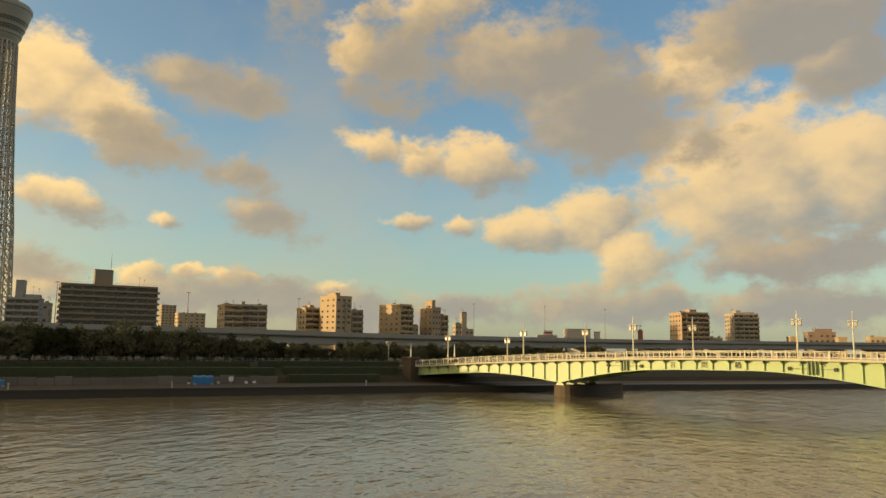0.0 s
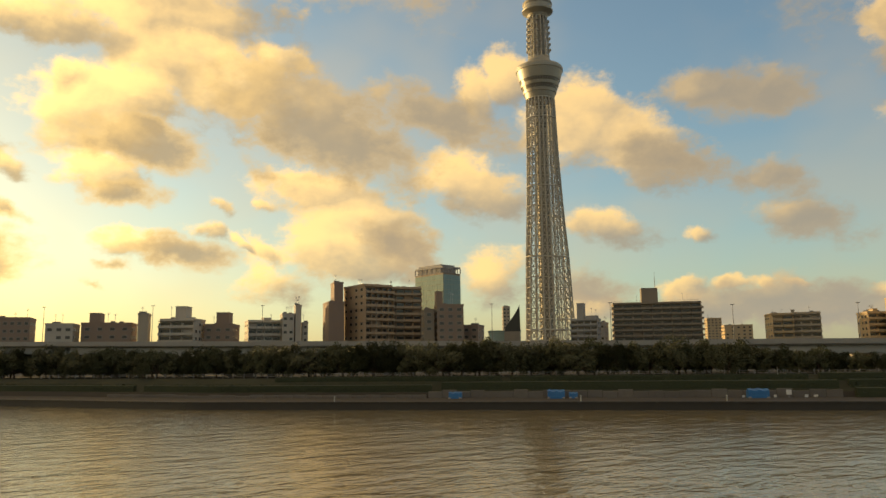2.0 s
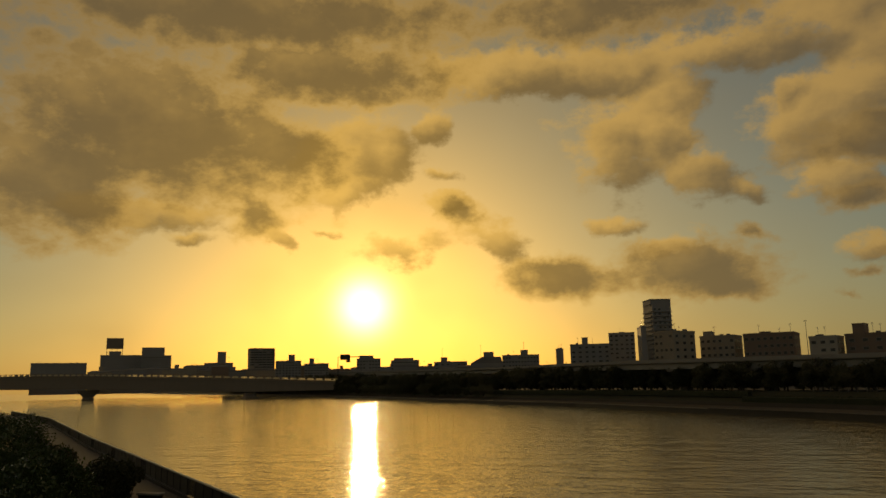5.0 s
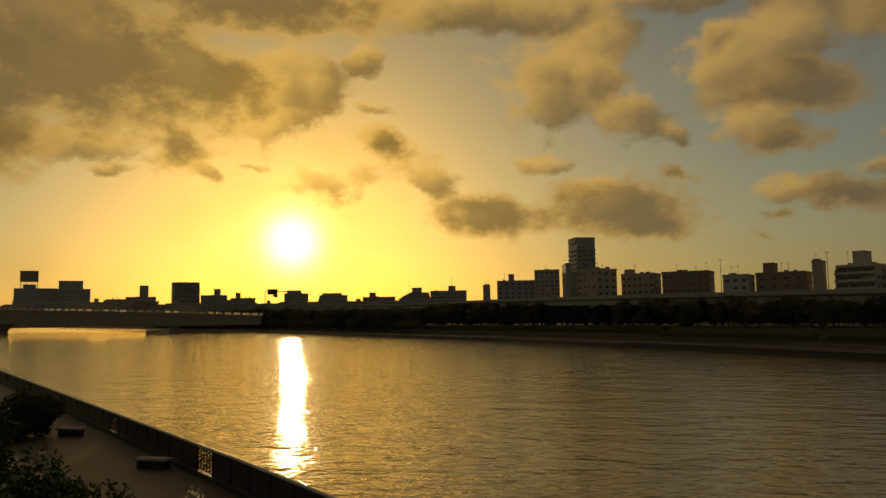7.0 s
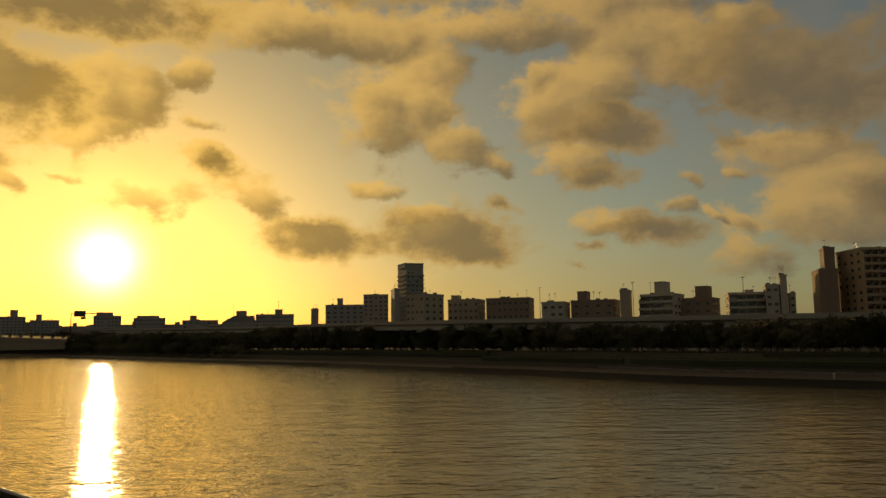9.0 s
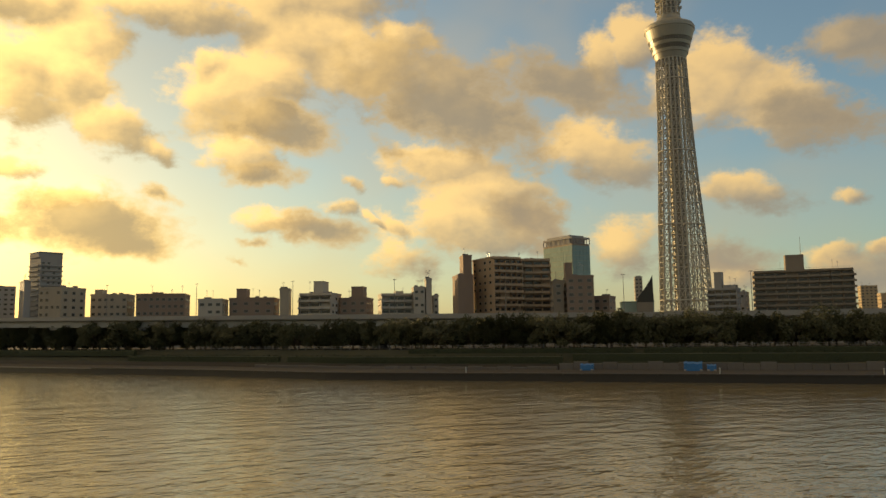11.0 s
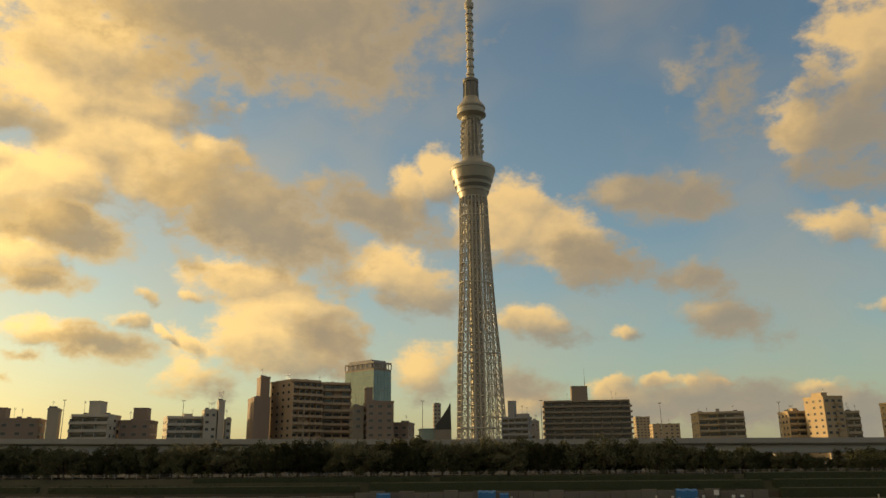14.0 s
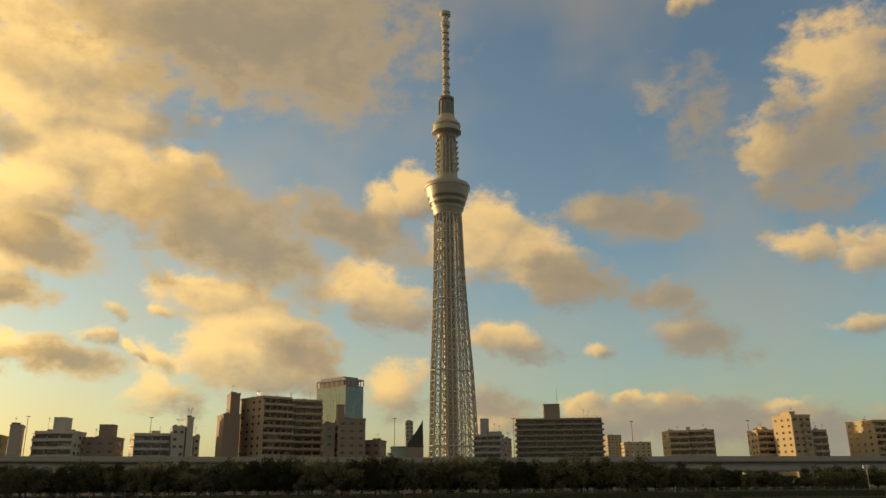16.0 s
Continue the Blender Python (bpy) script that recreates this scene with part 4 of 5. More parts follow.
block(348.6, 334.3, -46.2, 3.0, 6.0, 15.6, 'red brick', 'red', 'plain', [], 0)
block(412.7, 351.6, -24.6, 19.1, 18.0, 29.4, 'tan', 'tan', 'balc', [(0.45, 0.7, 2.0)], 5)
block(456.7, 343.2, -33.1, 16.5, 18.0, 30.0, 'tan', 'beige', 'balc', [(0.2, 0.4, 2.0), (0.6, 0.95, 0.9)], 5)
block(426.7, 341.2, -46.4, 8.2, 12.0, 12.9, 'low', 'beige', 'win', [], 3)
shed(471.0, 314.5, -44.3, 4.5, 12.0, 14.4, 'cream', 'cream')
block(482.0, 301.6, -46.0, 16.8, 14.0, 17.5, 'brown', 'brown', 'win', [(0.3, 0.9, 2.0)], 5)
shed(468.7, 279.0, -47.2, 4.9, 10.0, 13.9, 'cream', 'cream')
block(461.7, 253.5, -49.2, 8.2, 12.0, 13.6, 'cream', 'cream', 'win', [], 3)
block(-421.7, 382.0, 47.8, 18.0, 18.0, 37.6, 'slab', 'grey', 'win', [], 5)
block(-404.5, 337.8, 50.1, 26.1, 14.0, 28.3, 'low', 'grey', 'win', [(0.3, 0.45, 4.5)], 6)
block(-446.6, 344.4, 52.4, 5.4, 8.0, 27.3, 'stair tower', 'grey', 'plain', [], 0)
block(-531.6, 368.8, 55.2, 30.5, 14.0, 26.5, 'low', 'grey', 'win', [(0.5, 0.7, 4.0)], 6)
house(-581.3, 366.1, 57.8, 28.3, 14.0, 27.4, 'grey')
block(-615.2, 348.4, 60.5, 30.0, 14.0, 23.8, 'low', 'grey', 'win', [(0.2, 0.4, 4.0)], 6)
block(-670.7, 328.9, 63.9, 27.0, 14.0, 27.2, 'low', 'grey', 'win', [(0.1, 0.8, 2.0)], 5)
block(-703.9, 304.7, 66.6, 23.4, 14.0, 29.9, 'low', 'grey', 'win', [(0.1, 0.7, 3.0)], 4)
block(-854.5, 304.0, 70.4, 27.5, 14.0, 30.0, 'low', 'grey', 'win', [(0.2, 0.4, 6.0)], 4)
block(-864.8, 273.5, 72.4, 28.8, 14.0, 33.5, 'low', 'grey', 'win', [(0.5, 0.75, 7.0)], 4)
block(-975.2, 272.1, 84.4, 30.4, 20.0, 53.2, 'balconied mid-rise', 'grey', 'balc', [], 6)
block(-984.5, 220.8, 77.4, 34.7, 18.0, 35.2, 'low', 'grey', 'win', [(0.45, 0.75, 14.0)], 6)
block(-990.1, 194.5, 78.9, 21.3, 18.0, 32.5, 'low', 'grey', 'win', [], 4)
block(-1001.2, 147.6, 81.6, 36.1, 24.0, 44.8, 'broad', 'grey', 'win', [(0.05, 0.78, 10.0)], 6)
block(-1029.1, 110.5, 83.9, 46.0, 30.0, 46.2, 'hall', 'grey', 'plain', [(0.2, 0.5, 5.0)], 0)
block(-1011.1, 41.5, 87.6, 58.5, 24.0, 36.3, 'hall', 'grey', 'plain', [], 0)
low_house(-907.7, 77.2, 85.1, 24.0, 12.0, 24.9)
low_house(-954.6, 101.4, 83.9, 24.7, 12.0, 27.2)
low_house(-944.4, 119.8, 82.8, 21.7, 12.0, 28.1)
low_house(-953.9, 138.9, 81.7, 20.1, 12.0, 29.0)
low_house(-928.6, 158.4, 80.3, 27.0, 12.0, 27.7)
low_house(-926.6, 175.3, 79.3, 15.2, 12.0, 30.8)
low_house(-928.3, 192.2, 78.3, 20.3, 12.0, 25.7)
low_house(-909.0, 205.7, 77.3, 19.0, 12.0, 30.3)
low_house(-932.2, 229.2, 76.2, 23.0, 12.0, 25.0)
low_house(-931.5, 252.2, 74.8, 29.2, 12.0, 26.3)
low_house(-894.3, 269.3, 73.2, 26.3, 12.0, 25.3)
low_house(-916.3, 305.8, 71.5, 31.0, 12.0, 29.9)
low_house(-888.3, 322.3, 70.1, 23.6, 12.0, 26.4)
low_house(-869.8, 340.3, 68.6, 24.2, 12.0, 24.5)
low_house(-875.5, 371.2, 67.0, 31.0, 12.0, 26.7)
low_house(-839.4, 386.2, 65.3, 27.8, 12.0, 25.7)
low_house(-645.2, 317.2, 63.8, 21.3, 12.0, 22.1)
low_house(-639.8, 336.6, 62.2, 24.2, 12.0, 20.9)
low_house(-608.5, 341.9, 60.7, 18.9, 12.0, 19.0)
low_house(-590.9, 350.4, 59.3, 16.1, 12.0, 20.1)
low_house(-602.8, 378.9, 57.9, 21.0, 12.0, 20.9)
low_house(-586.3, 393.3, 56.1, 23.9, 12.0, 19.9)
low_house(-541.9, 383.7, 54.7, 19.6, 12.0, 18.7)
low_house(-572.6, 426.5, 53.3, 15.2, 12.0, 18.0)
low_house(-537.8, 416.2, 52.3, 15.5, 12.0, 15.6)

# ---- the elevated expressway behind the far bank ----
EXPRESSWAY = [(-1500, 420, 34.0), (-900, 330, 27.0), (-560, 268, 20.5), (-350, 228, 17.6), (-232, 204, 16.6), (-175, 192, 15.7), (-88, 186, 14.4), (-27, 183, 13.6), (5, 183, 13.05),
              (53, 186, 13.05), (104, 190, 12.6), (205, 203, 13.0), (345, 205, 14.2), (700, 190, 17.5), (1500, 60, 24.0)]


def smooth_line(table, x):
    """Centre point of the deck's river edge over x, eased between the points of the table."""
    xs = [p[0] for p in table]
    y = sum(np.interp(x + o, xs, [p[1] for p in table]) for o in (-18, 0, 18)) / 3
    z = sum(np.interp(x + o, xs, [p[2] for p in table]) for o in (-18, 0, 18)) / 3
    return float(y), float(z)


def build_expressway():
    t = thing("elevated_expressway", pose(0, 0, 0), "grey elevated expressway on concrete piers along the far bank", "expressway")
    xs = list(range(-1500, -420, 60)) + list(range(-420, 421, 12)) + list(range(440, 1501, 60))

    def sections(profile):
        out = []
        for x in xs:
            y, z = smooth_line(EXPRESSWAY, x)
            out.append([(x, y + a, z + b) for a, b in profile])
        return out

    part("barrier", Shape().loft(sections([(0.0, 0.0), (0.0, -1.15), (0.3, -1.15), (0.35, 0.0)])).mesh("barrier", concrete), t, "pale concrete parapet of the expressway")
    part("barrier", Shape().loft(sections([(16.65, 0.0), (16.7, -1.15), (17.0, -1.15), (17.0, 0.0)])).mesh("barrier", concrete), t)
    part("deck", Shape().loft(sections([(0.0, -1.154), (0.25, -1.42), (1.5, -1.6), (15.5, -1.6), (16.75, -1.42), (17.0, -1.154)])).mesh("deck", concrete), t)
    for q in (1.5, 8.0, 14.7):
        part("girder", Shape().loft(sections([(q, -1.604), (q - 0.05, -3.42), (q + 0.9, -3.42), (q + 0.8, -1.604)])).mesh("girder", deck_paint), t, "painted steel girder")
    part("soffit", Shape().loft(sections([(1.2, -3.2), (15.8, -3.2), (15.8, -3.05), (1.2, -3.05)])).mesh("soffit", deck_paint), t)
    for k in range(-16, 12):
        x = 76.0 + 38.6 * k
        y, z = smooth_line(EXPRESSWAY, x)
        under = z - 3.45
        column = Shape().loft([[(x + a * (1.0 - c), y + 8.5 + b * (1.0 - c), h) for a, b, c in ((-1.6, -1.4, 0), (1.6, -1.4, 0), (1.6, 1.4, 0), (-1.6, 1.4, 0))] for h in (5.0, under - 2.0)])
        pier = part("pier", column.mesh("pier", concrete), t, "concrete pier with a flared head")
        head = Shape().loft([[(x - hx, y + 8.5 - w, h), (x + hx, y + 8.5 - w, h), (x + hx, y + 8.5 + w, h), (x - hx, y + 8.5 + w, h)]
                             for h, w, hx in ((under - 2.2, 1.7, 1.45), (under - 1.3, 4.5, 1.45), (under - 0.7, 7.6, 1.45), (under, 7.9, 1.45))])
        part("pier_head", head.mesh("pier_head", concrete), pier)


build_expressway()


def expressway_lamp(az, top):
    """A lamp standard on the far parapet, at that azimuth and elevation of its top."""
    w = math.tan(radians(az))
    r = 150.0
    for _ in range(60):
        x = -w * r
        r += 0.5 * (smooth_line(EXPRESSWAY, x)[0] + 16.8 - r)
    x = -w * r
    y, z = smooth_line(EXPRESSWAY, x)
    up = 9.0 + math.hypot(x, r) * math.tan(radians(top)) - z + 0.2
    p = thing("expressway_lamp", pose(x, r, z - 0.2), "slim grey lamp standard on the expressway parapet", "street lamp", "expressway lamps")
    part("pole", Shape().path([(0, 0, 0), (0, 0, up * 0.6), (0, 0, up)], [0.10, 0.08, 0.06], n=6).mesh("pole", pole_grey), p)
    part("lantern", Shape().box(0, 0, up - 0.05, 1.0, 0.35, 0.16, chamfer=0.06).mesh("lantern", pole_grey), p)


for az, top in ((35.5, 3.78), (28.7, 4.0), (21.15, 4.09), (12.8, 4.25), (4.1, 4.11), (-4.65, 4.02), (-13.1, 3.63), (-20.9, 3.44), (-34.0, 3.3), (-39.3, 3.2), (-43.7, 2.97),
                (41.4, 3.62), (51.0, 3.15), (55.0, 2.97), (58.2, 2.81), (61.1, 2.63)):
    expressway_lamp(az, top)

# ---- the green girder bridge ----
BRIDGE = pose(86.3, 149.8, 0, 0, 0, -74.0)
PIERS = (37.5, 95.2)
BRIDGE_WIDE = 12.3


def deck_z(s):
    return float(np.interp(s, (-60, -20, 0, 18, 37.5, 52, 66, 80, 95, 132, 170), (4.75, 4.85, 4.95, 6.1, 7.1, 7.65, 8.0, 8.15, 8.1, 7.0, 6.0)))


def girder_depth(s):
    near = min(abs(s - p) for p in PIERS)
    return 1.95 + 2.35 * max(0.0, 1.0 - near / 21.0) ** 1.7


def build_bridge():
    t = thing("girder_bridge", BRIDGE, "yellow-green steel girder bridge with arched haunches on stone piers", "bridge")
    ss = [2.0 * k for k in range(0, 68)]
    for q, out in ((0.0, -1), (BRIDGE_WIDE, 1)):
        web = part("girder", Shape().loft([[(s, q - 0.12, deck_z(s) - 0.35), (s, q - 0.12, deck_z(s) - girder_depth(s)), (s, q + 0.12, deck_z(s) - girder_depth(s)), (s, q + 0.12, deck_z(s) - 0.35)]
                                           for s in ss]).mesh("girder", bridge_paint), t)
        part("flange", Shape().loft([[(s, q - 0.35, deck_z(s) - girder_depth(s)), (s, q - 0.35, deck_z(s) - girder_depth(s) - 0.12), (s, q + 0.35, deck_z(s) - girder_depth(s) - 0.12), (s, q + 0.35, deck_z(s) - girder_depth(s))]
                                     for s in ss]).mesh("flange", bridge_paint), web)
        for k in range(47):
            s = 0.6 + 2.8 * k
            d = girder_depth(s)
            part("stiffener", Shape().box(s, q + out * 0.26, deck_z(s) - d, 0.10, 0.28, d - 0.36).mesh("stiffener", bridge_paint), web)
            z = deck_z(s)
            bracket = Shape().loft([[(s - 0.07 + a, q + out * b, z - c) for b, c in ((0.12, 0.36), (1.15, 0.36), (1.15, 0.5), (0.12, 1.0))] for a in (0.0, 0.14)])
            part("bracket", bracket.mesh("bracket", bridge_shade_paint), web)
        part("fascia", Shape().loft([[(s, q + out * 1.2, deck_z(s) - 0.36), (s, q + out * 1.3, deck_z(s) - 0.05), (s, q + out * 1.2, deck_z(s)), (s, q + out * 0.2, deck_z(s)), (s, q + out * 0.2, deck_z(s) - 0.34)]
                                     for s in ss]).mesh("fascia", rail_paint), t, "cream-painted deck edge")
    part("deck", Shape().loft([[(s, 0.14, deck_z(s) - 0.05), (s, BRIDGE_WIDE - 0.14, deck_z(s) - 0.05), (s, BRIDGE_WIDE - 0.14, deck_z(s) - 0.34), (s, 0.14, deck_z(s) - 0.34)] for s in ss]).mesh("deck", asphalt), t)
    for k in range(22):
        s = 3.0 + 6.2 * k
        part("cross_beam", Shape().box(s, BRIDGE_WIDE / 2, deck_z(s) - 1.3, 0.3, BRIDGE_WIDE - 0.3, 0.95).mesh("cross_beam", bridge_shade_paint), t)
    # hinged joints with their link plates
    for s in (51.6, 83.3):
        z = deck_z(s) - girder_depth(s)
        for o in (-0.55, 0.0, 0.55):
            part("hinge_plate", Shape().box(s + o, -0.34, z + 0.1, 0.22, 0.40, girder_depth(s) - 0.6, chamfer=0.04).mesh("hinge_plate", bridge_shade_paint), t)
        for o in (-3.3, 3.3):
            eye = Shape().turned([(0.02, -0.3), (0.30, -0.28), (0.30, -0.02), (0.05, 0.0)], n=14)
            part("hinge_eye", eye.mesh("hinge_eye", ink), t, "dark oval joint cover", pose(s + o, -0.42, z + 0.95, 90, 0, 0))
        part("tie_rod", Shape().tube((s - 3.3, -0.3, z + 0.95), (s + 3.3, -0.3, z + 0.95), 0.05, n=6).mesh("tie_rod", bridge_shade_paint), t)
        for o in (-1.6, 1.6):
            part("inspection_plate", Shape().box(s + o, -0.17, z + 1.35, 0.5, 0.10, 0.35, chamfer=0.03).mesh("inspection_plate", bridge_shade_paint), t)
    # the name in three characters on the web
    for word, s in (("\u8a00", 60.8), ("\u554f", 66.4), ("\u6a4b", 72.0)):
        text = bpy.data.curves.new("letter", "FONT")
        text.body, text.size, text.extrude, text.align_x, text.align_y = word, 1.15, 0.03, "CENTER", "CENTER"
        text.materials.append(ink)
        part("letter", text, t, "dark cast character", pose(s, -0.16, deck_z(s) - 1.25, 90, 0, 0))
    # railings
    for q in (-1.05, BRIDGE_WIDE + 1.05):
        rail = part("railing", Shape().path([(s, q, deck_z(s) + 1.12) for s in ss], 0.055, n=6).mesh("railing", rail_paint), t, "cream railing with looped panels")
        part("lower_rail", Shape().path([(s, q, deck_z(s) + 0.2) for s in ss], 0.045, n=5).mesh("lower_rail", rail_paint), rail)
        part("mid_rail", Shape().path([(s, q, deck_z(s) + 0.92) for s in ss], 0.035, n=4).mesh("mid_rail", rail_paint), rail)
        post = Shape().box(0, 0, -0.02, 0.15, 0.15, 1.25, chamfer=0.03).mesh("post", rail_paint)
        loops = Shape()
        for a in (-0.72, 0.0, 0.72):
            loops.path([(a + 0.42 * math.cos(w), 0, 0.56 + 0.34 * math.sin(w)) for w in [k * math.pi / 5 for k in range(10)]], 0.018, n=4, closed=True)
        loops = loops.mesh("loop_panel", rail_paint)
        for k in range(64):
            s = 2.1 * k
            part("post", post, rail, m=pose(s, q, deck_z(s)))
            part("loop_panel", loops, rail, m=pose(s + 1.05, q, deck_z(s + 1.05)))
    # piers with rounded ends, and bearings
    for p in PIERS:
        ring = [(p + 2.5 * math.sin(w), 2.6 - 2.4 * math.cos(w)) for w in [k * math.pi / 8 - math.pi / 2 for k in range(9)]]
        ring += [(p + 2.5 * math.sin(w), BRIDGE_WIDE + 7.0 - 2.4 * math.cos(w)) for w in [k * math.pi / 8 + math.pi / 2 for k in range(9)]]
        pier = part("pier", Shape().loft([[(x * f + p * (1 - f), y, z) for x, y in ring] for z, f in ((-2.5, 1.08), (0.3, 1.04), (0.5, 1.0), (1.9, 0.97), (2.0, 1.03), (2.25, 1.03))]).mesh("pier", stone), t, "dark stone pier with rounded ends")
        for q in (0.6, 4.1, 8.2, BRIDGE_WIDE):
            b = Shape().loft([[(p - w, q - 0.4, z), (p + w, q - 0.4, z), (p + w, q + 0.4, z), (p - w, q + 0.4, z)] for z, w in ((2.2, 0.9), (2.5, 0.75), (2.86, 0.25))])
            part("bearing", b.mesh("bearing", bridge_paint), pier)
    # abutment and the ramp behind it
    part("abutment", Shape().box(-3.0, BRIDGE_WIDE / 2, 0.5, 6.0, BRIDGE_WIDE + 3.5, 4.05, chamfer=0.15).mesh("abutment", stone), t, "dark stone abutment")
    part("ramp", Shape().loft([[(s, -1.2, 1.0), (s, -1.2, deck_z(s) - 0.05), (s, BRIDGE_WIDE + 1.2, deck_z(s) - 0.05), (s, BRIDGE_WIDE + 1.2, 1.0)] for s in (-60.0, -30.0, -6.1)]).mesh("ramp", concrete), t)
    for q in (-1.3, BRIDGE_WIDE + 1.3):
        pillar = part("pillar", Shape().box(-1.4, q, 0.8, 2.7, 2.6, 5.6, chamfer=0.12).box(-1.4, q, 6.4, 3.1, 3.0, 0.45, chamfer=0.1).mesh("pillar", stone), t, "dark stone end pillar with a white spike")
        part("spike", Shape().path([(-1.4, q, 6.8), (-1.4, q, 8.0), (-1.4, q, 10.0)], [0.22, 0.16, 0.03], n=8).mesh("spike", white_paint), pillar)


build_bridge()


def bridge_lamp(s, q, tall):
    t = thing("bridge_lamp", BRIDGE @ pose(s, q, deck_z(s) - 0.02), "cream bridge lamp post with paired box lanterns", "street lamp", "bridge lamps")
    part("pole", Shape().path([(0, 0, 0), (0, 0, 0.5), (0, 0, tall - 1.8), (0, 0, tall)], [0.22, 0.15, 0.12, 0.06], n=8).mesh("pole", rail_paint), t)
    arm = part("arm", Shape().tube((-0.62, 0, tall - 2.2), (0.62, 0, tall - 2.2), 0.06, n=6).mesh("arm", rail_paint), t)
    for x in (-0.5, 0.5):
        part("lantern", Shape().box(x, 0, tall - 2.6, 0.42, 0.42, 0.85, chamfer=0.1).mesh("lantern", lamp_glass), arm)
        part("lantern_cap", Shape().box(x, 0, tall - 1.65, 0.62, 0.62, 0.12, chamfer=0.04).mesh("lantern_cap", rail_paint), arm)


for s, q, tall in ((9.4, -0.75, 7.6), (29.6, -0.75, 7.4), (53.7, -0.75, 7.4), (81.5, -0.75, 7.6), (104.0, -0.75, 7.5),
                   (15.0, BRIDGE_WIDE + 0.75, 6.9), (35.3, BRIDGE_WIDE + 0.75, 7.6), (58.6, BRIDGE_WIDE + 0.75, 7.6), (85.9, BRIDGE_WIDE + 0.75, 7.8)):
    bridge_lamp(s, q, tall)

# ---- the far bridge upstream ----
def build_far_bridge():
    t = thing("far_bridge", pose(0, 0, 0), "long dark low bridge far upstream with a pale railing", "bridge")
    line = [(-560, 290, 10.5), (-648, 236, 14.3), (-717, 187, 17.9), (-790, 125, 21.2), (-888, 64, 24.4), (-980, 0, 26.5), (-1080, -70, 27.5)]
    deep = [5.0, 8.5, 12.5, 13.5, 14.0, 15.0, 15.0]
    part("girder", Shape().loft([[(x, y, z), (x, y, z - d), (x + 6, y + 14, z - d), (x + 6, y + 14, z)] for (x, y, z), d in zip(line, deep)]).mesh("girder", WALLS["dark"]), t)
    part("kerb", Shape().loft([[(x - 0.8, y - 1.2, z), (x - 0.8, y - 1.2, z - 2.2), (x, y - 0.05, z - 2.2), (x, y - 0.05, z)] for x, y, z in line]).mesh("kerb", WALLS["dark"]), t)
    for (x0, y0, z0), (x1, y1, z1) in zip(line, line[1:]):
        n = int(math.hypot(x1 - x0, y1 - y0) / 9.0)
        for k in range(n):
            a, b = k / n, (k + 0.68) / n
            p, q = (x0 + (x1 - x0) * a, y0 + (y1 - y0) * a, z0 + (z1 - z0) * a), (x0 + (x1 - x0) * b, y0 + (y1 - y0) * b, z0 + (z1 - z0) * b)
            part("rail_panel", Shape().loft([[(v[0] - 0.3, v[1], v[2]), (v[0] + 0.3, v[1], v[2]), (v[0] + 0.3, v[1], v[2] + 1.7), (v[0] - 0.3, v[1], v[2] + 1.7)] for v in (p, q)]).mesh("rail_panel", frosted), t)
        part("rail", Shape().tube((x0, y0, z0 + 1.9), (x1, y1, z1 + 1.9), 0.25, n=4).mesh("rail", WALLS["dark"]), t)
    for x, y, top, flare in ((-717, 190, 4.5, 6.0), (-893, 66, 10.0, 13.0)):
        part("pier", Shape().loft([[(x - w * 0.6, y - w * 0.8, z), (x + w * 0.6, y - w * 0.8, z), (x + w * 0.6, y + w * 0.8, z), (x - w * 0.6, y + w * 0.8, z)] for z, w in ((-2.0, 7.5), (1.5, 7.0), (2.0, 6.0), (top - 1, flare), (top, flare))]).mesh("pier", WALLS["dark"]), t)


build_far_bridge()

# ---- trees, hedges and shrubs ----
def leaf_cloud(rng, clumps, leaves, size, squash=1.0):
    """Loose leaves round clump centres, as small bent quads."""
    verts, faces = [], []
    for cx, cy, cz, r in clumps:
        for _ in range(leaves):
            d = Vector((rng.gauss(0, 1), rng.gauss(0, 1), rng.gauss(0, 1) * squash)).normalized() * (r * rng.uniform(0.45, 1.12))
            c = Vector((cx, cy, cz)) + d
            a = Vector((rng.gauss(0, 1), rng.gauss(0, 1), rng.gauss(0, 1))).normalized()
            b = a.orthogonal().normalized()
            q = size * rng.uniform(0.6, 1.4)
            n = len(verts)
            verts += [c - a * q, c - b * q * 0.5 + a * q * 0.1, c + a * q, c + b * q * 0.5 + a * q * 0.1]
            faces.append((n, n + 1, n + 2, n + 3))
    return [tuple(v) for v in verts], faces


